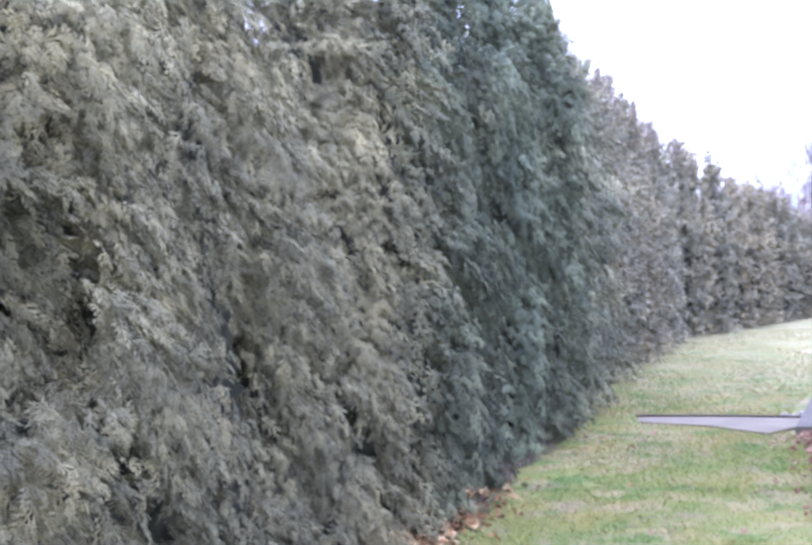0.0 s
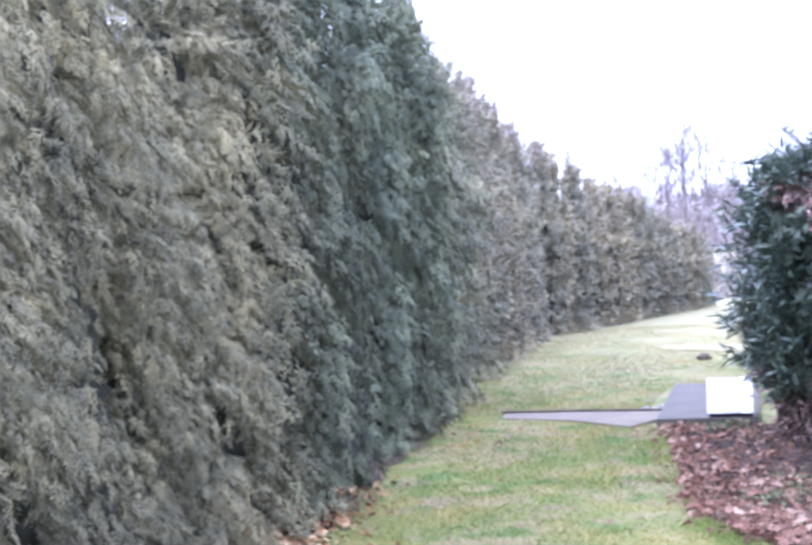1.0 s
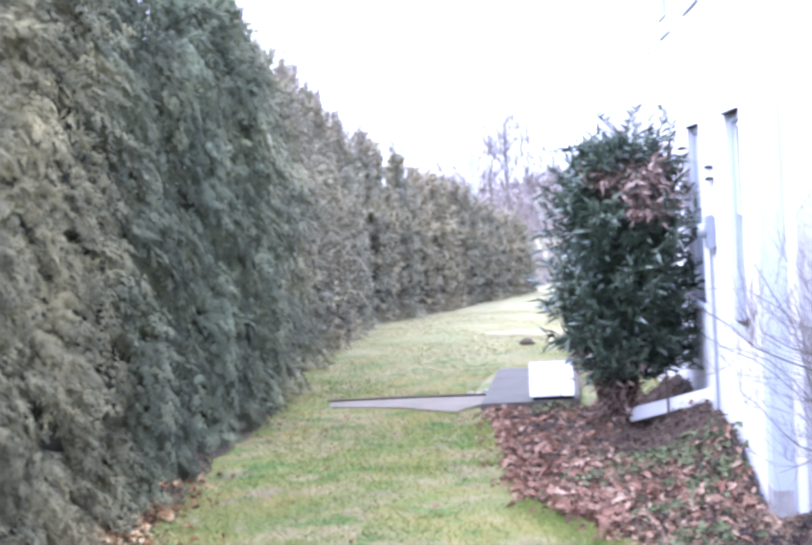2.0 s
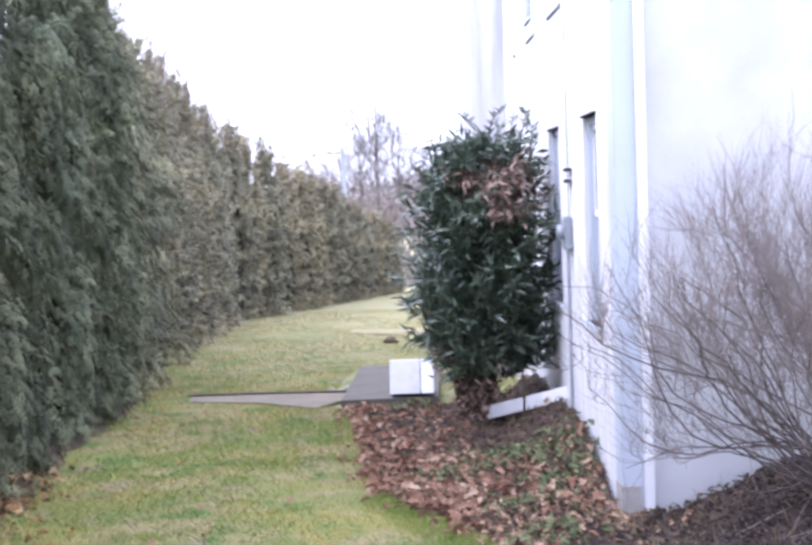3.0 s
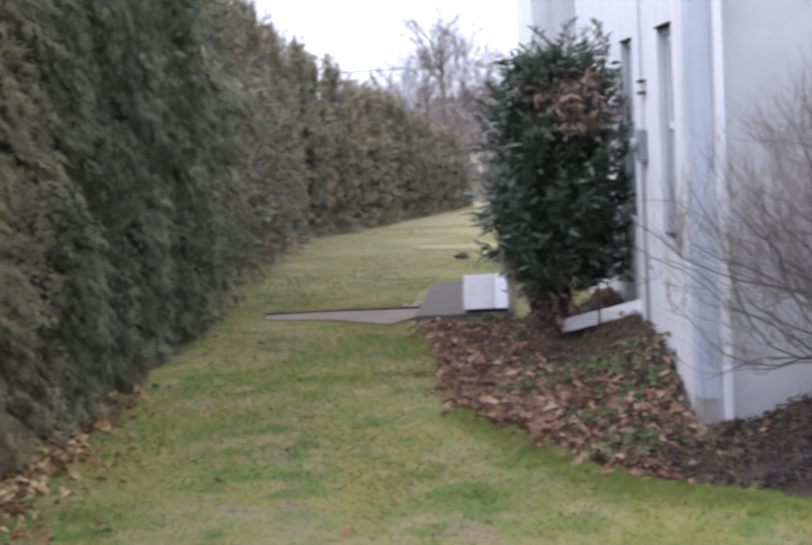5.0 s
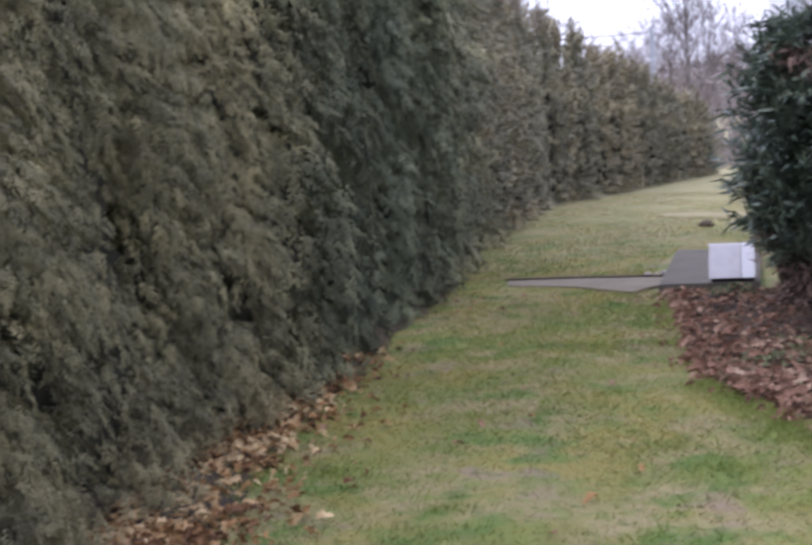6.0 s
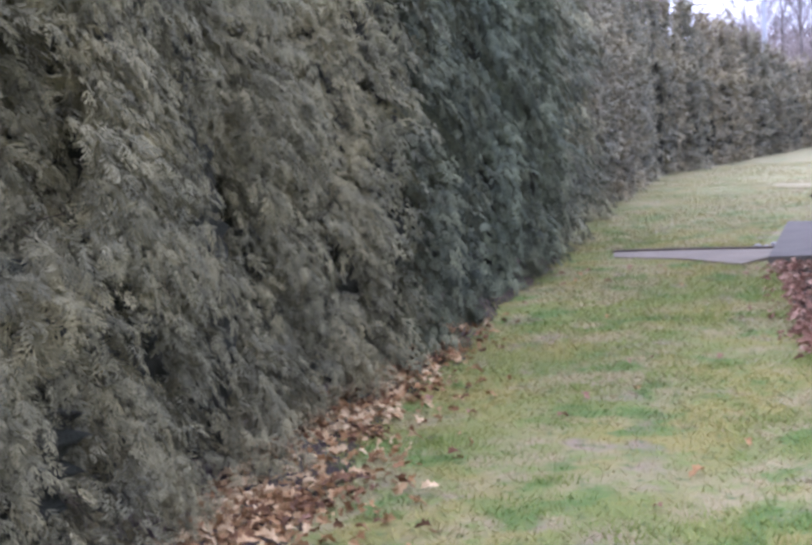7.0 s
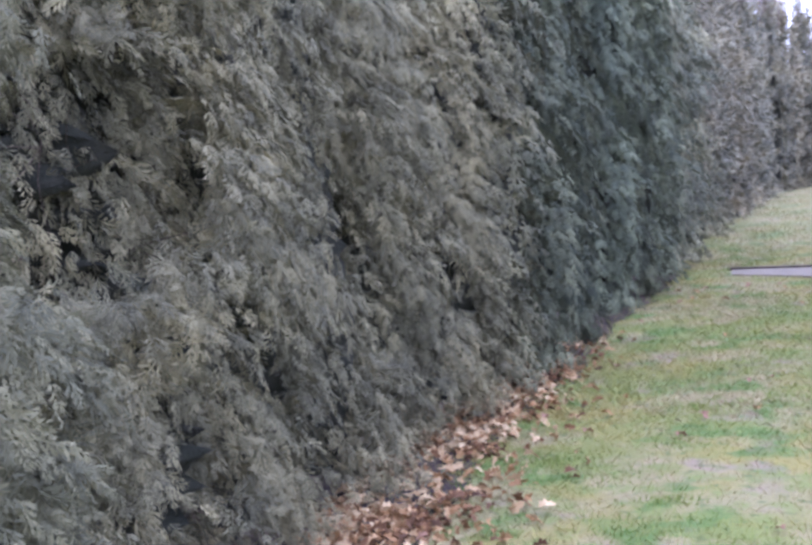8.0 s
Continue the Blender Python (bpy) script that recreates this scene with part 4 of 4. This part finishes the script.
def bare_tree(x, y, tall, seed, depth):
    r = np.random.default_rng(seed)
    t = thing("bare_tree", "leafless grey-brown tree beyond the hedge", "tree", "bare trees", at=(x, y, -1.85))
    V, F = tubes([[((0, 0, -0.2), 0.014 * tall), ((0.1, 0, tall * 0.3), 0.009 * tall), ((0, 0, tall * 0.6), 0.004 * tall), ((0.05, 0, tall * 0.9), 0.0015 * tall)]], 8)
    piece("trunk", mesh_of("trunk", V, F, FARTWIG, True), t)
    for k in range(34):
        a, z = k * 2.4, tall * r.uniform(0.2, 0.78)
        paths = []
        grow(r, (0, 0, z), (math.cos(a), math.sin(a), r.uniform(0.7, 2.2)), tall * (0.26 + 0.16 * r.random()), 0.0032 * tall, depth, np.array([0, 0, 0.02]), paths, 0.011, 0.12)
        V, F = tubes(paths, 3)
        piece("limb", mesh_of("limb", V, F, FARTWIG), t)
    return t


for x, y, tall, seed, depth in ((-5.0, 106, 11.6, 1, 2), (-6.6, 112, 11.0, 2, 2), (-3.4, 108, 9.4, 3, 2), (-1.6, 112, 8.0, 4, 2), (2.0, 120, 8.4, 5, 2), (-8.8, 125, 8.6, 6, 2), (5.6, 116, 9.0, 7, 2), (-11.2, 135, 8.0, 8, 2)):
    bare_tree(x, y, tall, seed, depth)
r = np.random.default_rng(5)
paths = []
for k in range(900):
    x, y = r.uniform(-13, 20), r.uniform(103, 140)
    tall = r.uniform(3.6, 7.0) * (1.0 if x > -6 else 0.72)
    grow(r, (x, y, -1.9), (0.25 * r.standard_normal(), 0.2 * r.standard_normal(), 1), tall, 0.045, 1, np.array([0, 0, 0.02]), paths, 0.012)
V, F = tubes(paths, 3)
tagged(new("far_thicket", mesh_of("far_thicket", V, F, BRUSH)), "brown leafless thicket in the distance", "thicket", kind="stuff")
# a rough grey-brown hedgerow where the lawn ends
paths = []
for k in range(520):
    x, y = r.uniform(-1.6, 7.0), r.uniform(42.0, 47.0)
    grow(r, (x, y, float(slope(x, y)) - 0.05), (0.3 * r.standard_normal(), 0.2 * r.standard_normal(), 1), r.uniform(1.1, 2.9), 0.02, 1, np.array([0, 0, 0.03]), paths, 0.008)
V, F = tubes(paths, 3)
tagged(new("far_hedgerow", mesh_of("far_hedgerow", V, F, BRUSH)), "grey-brown leafless hedgerow at the end of the lawn", "hedgerow", kind="stuff")
# rough brush under the far trees
n = 9000
pos = np.stack([r.uniform(-15, 22, n), r.uniform(102, 142, n), -1.85 + 4.4 * r.random(n) ** 1.6], -1)
V, F = strew(np.array([(0, 0.5, 0), (0, -0.5, 0), (1, 0, 0)], float), np.array([(0, 1, 2)]), pos, r.standard_normal((n, 3)) + np.array([0, 0, 0.8]), r.standard_normal((n, 3)), np.stack([0.8 + 1.2 * r.random(n), 0.08 + 0.1 * r.random(n), np.ones(n)], -1))
tagged(new("far_brush", mesh_of("far_brush", V, F, BRUSH)), "tangled brown brush under the far trees", "brush", kind="stuff")

# ---- fallen leaves, grass and ground cover ----
lobes = [(0, 0.02), (0.14, 0.10), (0.25, 0.27), (0.36, 0.13), (0.52, 0.33), (0.62, 0.14), (0.78, 0.22), (0.86, 0.08), (1.0, 0.0)]
outline = lobes + [(x, -y) for x, y in lobes[-2:0:-1]]
oak = np.array([(x, y, 1.5 * y * y + 0.22 * math.sin(4 * x + 0.5)) for x, y in outline] + [(0.5, 0, 0.1)])
oak_f = np.array([(i, (i + 1) % len(outline), len(outline)) for i in range(len(outline))])


def litter(name, xy, height, size, mat, label, category, r, flat=0.45):
    n = len(xy)
    pos = np.stack([xy[:, 0], xy[:, 1], height(xy[:, 0], xy[:, 1]) + 0.005 + 0.035 * r.random(n)], -1)
    ang = r.random(n) * 2 * np.pi
    axis = np.stack([np.cos(ang), np.sin(ang), 0.35 * r.standard_normal(n)], -1)
    V, F = strew(oak, oak_f, pos, axis, np.array([0, 0, 1.0]) + flat * r.standard_normal((n, 3)), size * (0.6 + 0.8 * r.random(n)))
    return tagged(new(name, mesh_of(name, V, F, mat)), label, category, kind="stuff")


r = np.random.default_rng(31)
# bare dark earth under the hedge
ys = np.linspace(1.5, 15, 90)
base_x = np.interp(ys, HEDGE_Y, HEDGE_X)
wide = np.interp(ys, [2, 5, 8, 12, 15], [0.5, 0.5, 0.46, 0.38, 0.25]) + 0.05 * np.sin(7 * ys) + 0.03 * np.sin(17 * ys)
cols = [base_x - 1.2, base_x - 0.3, base_x + 0.4 * wide, base_x + wide]
V = np.stack([np.stack([c, ys, slope(c, ys) + (0.02 if q < 3 else -0.012)], -1) for q, c in enumerate(cols)]).reshape(-1, 3)
idx = np.arange(len(V)).reshape(4, -1)
quads = np.stack([idx[:-1, :-1], idx[1:, :-1], idx[1:, 1:], idx[:-1, 1:]], -1).reshape(-1, 4)
tagged(new("hedge_earth", mesh_of("hedge_earth", V, quads, SOIL, True)), "bare dark earth under the hedge", "earth", kind="structure")
# along the foot of the hedge
n = 4500
yy = 3.6 + 6.3 * r.random(n) ** 1.2
xx = np.interp(yy, HEDGE_Y, HEDGE_X) - 0.1 + abs(r.standard_normal(n)) * 0.3 * np.interp(yy, [4, 6, 9, 13], [1.25, 1.05, 0.75, 0.3])
drift = np.sin(5.3 * xx + 2.1 * yy) + np.sin(3.1 * yy - 4.4 * xx + 1)
keep = (drift > -0.5) | (r.random(n) < 0.35)
xx, yy = xx[keep], yy[keep]
litter("leaf_litter", np.stack([xx, yy], -1), slope, 0.068, OAK, "brown oak leaf litter along the foot of the hedge", "leaf litter", r, 0.75)
# over the bed: thick and reddish towards the lawn, thin on the dark soil by the wall


def in_bed(n, s0, s1, power):
    s, w = s0 + (s1 - s0) * r.random(n), r.random(n) ** power
    return along(EDGE, s) * (1 - w[:, None]) + along(INNER, s) * w[:, None]


p = np.concatenate([in_bed(900, 0.3, 4.2, 1.8), in_bed(1150, 3.2, 8.9, 1.5), in_bed(420, 1.0, 9.4, 0.9)])
keep = (~((p[:, 0] > 0.2) & (p[:, 1] > 9.5)) | (r.random(len(p)) < 0.1)) & (p[:, 1] < 12.65)
# some spill over the edge into the grass
s = r.random(420) * 9.4
p = np.concatenate([p[keep], along(EDGE, s) + 0.10 * r.standard_normal((420, 2))])
litter("bed_litter", p, soil, 0.053, BEDLEAF, "reddish brown fallen leaves over the planting bed", "leaf litter", r, 0.8)
p = in_bed(1050, 0.3, 6.5, 2.4)
p = p[~((p[:, 0] > 0.1) & (p[:, 1] > 9.5)) & (p[:, 1] < 12.6)]
litter("curled_leaves", p, lambda x, y: soil(x, y) + 0.015, 0.076, REDLEAF, "larger curled pinkish brown leaves on the lawn side of the bed", "leaf litter", r, 0.95)
p = in_bed(7000, 0.4, 9.5, 1.0)
litter("leaf_crumbs", p, soil, 0.034, CRUMB, "small dark bits of rotten leaf over the bed", "leaf litter", r, 0.8)
p = np.concatenate([in_bed(6000, 8.3, 11.98, 1.0), in_bed(6500, 9.8, 11.25, 1.0)])
litter("mulch", p, soil, 0.027, MULCH, "dark brown mulch and bits of bark", "mulch", r, 0.8)
# ground cover in the bed
n = 700
c = np.array([(0.45, 9.6), (0.62, 9.4), (0.75, 9.2), (0.3, 9.5), (0.2, 9.0), (0.55, 8.3), (0.35, 7.7), (-0.1, 8.6), (0.8, 8.8), (0.5, 6.9), (-0.35, 12.2)])
p = c[r.integers(0, len(c), n)] + 0.12 * r.standard_normal((n, 2))
litter("ground_cover", p, lambda x, y: soil(x, y) + 0.03, 0.052, IVY, "small green ground-cover plants in the bed", "ground cover", r, 0.9)

# dead twigs lying on the bed under the shrub
for k in range(9):
    x, y = r.uniform(1.3, 2.3), r.uniform(6.15, 7.0)
    a = r.uniform(0, 3.1)
    bent = [((q * math.cos(a), q * math.sin(a), float(soil(x + q * math.cos(a), y + q * math.sin(a))) + 0.025 + 0.015 * math.sin(9 * q)), 0.0045 - 0.005 * q) for q in np.linspace(0, 0.5, 6)]
    V, F = tubes([bent], 4)
    ob = new("fallen_twig", mesh_of("fallen_twig", V, F, REDTWIG, True))
    ob.location = (x, y, 0)
    tagged(ob, "thin grey-brown dead twig lying on the mulch", "twig", "fallen twigs")

# dry stalks standing in the bed
n = 4600
s, w = r.random(n) * 10.5, r.random(n) ** 1.5
p = along(EDGE, s) * (1 - w[:, None]) + along(INNER, s) * w[:, None]
pos = np.stack([p[:, 0], p[:, 1], soil(p[:, 0], p[:, 1])], -1)
V, F = strew(np.array([(0, 0.5, 0), (0, -0.5, 0), (1, 0, 0)], float), np.array([(0, 1, 2)]), pos, 0.7 * r.standard_normal((n, 3)) + np.array([0, 0, 0.7]), r.standard_normal((n, 3)), np.stack([0.05 + 0.09 * r.random(n), 0.004 + 0.004 * r.random(n), np.ones(n)], -1))
tagged(new("dry_stalks", mesh_of("dry_stalks", V, F, STRAW)), "thin dry stalks and dead grass in the bed", "stalks", kind="stuff")

# single leaves that lie out on the lawn
r = np.random.default_rng(41)
for k in range(30):
    yy = r.uniform(4.2, 13)
    left = float(np.interp(yy, HEDGE_Y, HEDGE_X)) + 0.4
    right = float(np.interp(-yy, [-13.3, -12.5, -11.1, -9.4, -8.36, -7.67, -6.3], [-1.3, -1.16, -0.86, -0.62, -0.37, -0.05, 0.6]))
    xx = left + (right - left) * r.random() ** 2.2
    V, F = strew(oak, oak_f, np.zeros((1, 3)), np.array([[1.0, 0, 0.1]]), np.array([[0.2, 0.1, 1.0]]), np.array([r.uniform(0.05, 0.09)]))
    ob = new("fallen_leaf", mesh_of("fallen_leaf", V, F, BEDLEAF if k % 3 else OAK))
    ob.matrix_basis = Matrix.Translation((xx, yy, float(slope(xx, yy)) + 0.02)) @ Matrix.Rotation(r.uniform(0, 6.28), 4, "Z")
    tagged(ob, "dry curled oak leaf lying on the lawn", "leaf", "leaves on the lawn")

# grass blades over the nearer lawn
n = 170000
yy = 3.2 + 27 * r.random(n) ** 1.7
left = np.interp(yy, HEDGE_Y, HEDGE_X) + 0.05
right = np.interp(yy, [3, 5.4, 5.66, 6.16, 6.46, 6.78, 7.22, 7.7, 8.2, 8.75, 9.5, 11.1, 12.5, 13.3, 18], [4, 3.6, 2.22, 1.1, 0.6, 0.36, 0.18, 0.0, -0.26, -0.45, -0.56, -0.72, -0.88, -1.2, -1.1])
right = np.where(yy > 16.5, 0.5, right)
xx = left + (right - left) * r.random(n)
front = np.interp(xx, [-2.6, -1.85, -1.25, -1.04, 0], [13.68, 13.4, 12.86, 13.38, 13.45])
onslab = ((yy > front) & (yy < np.where(xx > -1.04, 16.4, 14.1)) & (xx > -2.6)) | ((abs(yy - 23.1 + 0.3 * (xx + 0.6)) < 0.25) & (xx > -1.66))
xx, yy = xx[~onslab], yy[~onslab]
n = len(xx)
blade = np.array([(0, 0.5, 0), (0, -0.5, 0), (1, 0, 0)], float)
axis = np.stack([0.6 * r.standard_normal(n), 0.6 * r.standard_normal(n), 0.5 + 0 * xx], -1)
size = np.stack([0.025 + 0.035 * r.random(n), 0.004 + 0.003 * r.random(n), 0 * xx + 1], -1)
V, F = strew(blade, np.array([(0, 1, 2)]), np.stack([xx, yy, slope(xx, yy) + 0.0], -1), axis, r.standard_normal((n, 3)), size)
tagged(new("grass", mesh_of("grass", V, F, BLADES)), "short winter grass blades, green and straw coloured", "grass", kind="stuff")

# lusher green turf along the front of the bed, and tufts here and there
s = 4.5 + 7 * r.random(15000)
p = along(EDGE, s) + np.stack([-0.05 - 0.28 * r.random(len(s)) ** 1.5, -0.08 - 0.32 * r.random(len(s)) ** 1.5], -1) * r.uniform(0.3, 1.0, len(s))[:, None]
spots = np.stack([r.uniform(-2.2, 1.2, 26), 4.3 + 7 * r.random(26) ** 1.6], -1)
spots = spots[(spots[:, 0] > np.interp(spots[:, 1], HEDGE_Y, HEDGE_X) + 0.5) & (spots[:, 0] < np.interp(-spots[:, 1], [-12.5, -9.5, -7.7, -6.5], [-1.1, -0.8, -0.3, 0.4]))]
spots = np.concatenate([spots, np.array([(-0.85, 10.9), (-0.98, 11.8), (-0.78, 9.9), (-0.9, 11.4)])])
own = r.integers(0, len(spots), 5600)
p = np.concatenate([p, spots[own] + (0.05 + 0.09 * r.random(len(spots)))[own][:, None] * r.standard_normal((5600, 2)) * np.array([1.5, 1.0])])
n = len(p)
size = np.stack([0.022 + 0.03 * r.random(n), 0.004 + 0.003 * r.random(n), np.ones(n)], -1)
axis = np.stack([0.55 * r.standard_normal(n), 0.55 * r.standard_normal(n), np.full(n, 0.8)], -1)
V, F = strew(blade, np.array([(0, 1, 2)]), np.stack([p[:, 0], p[:, 1], slope(p[:, 0], p[:, 1])], -1), axis, r.standard_normal((n, 3)), size)
tagged(new("lush_grass", mesh_of("lush_grass", V, F, LUSH)), "brighter green grass in tufts and along the bed", "grass", kind="stuff")
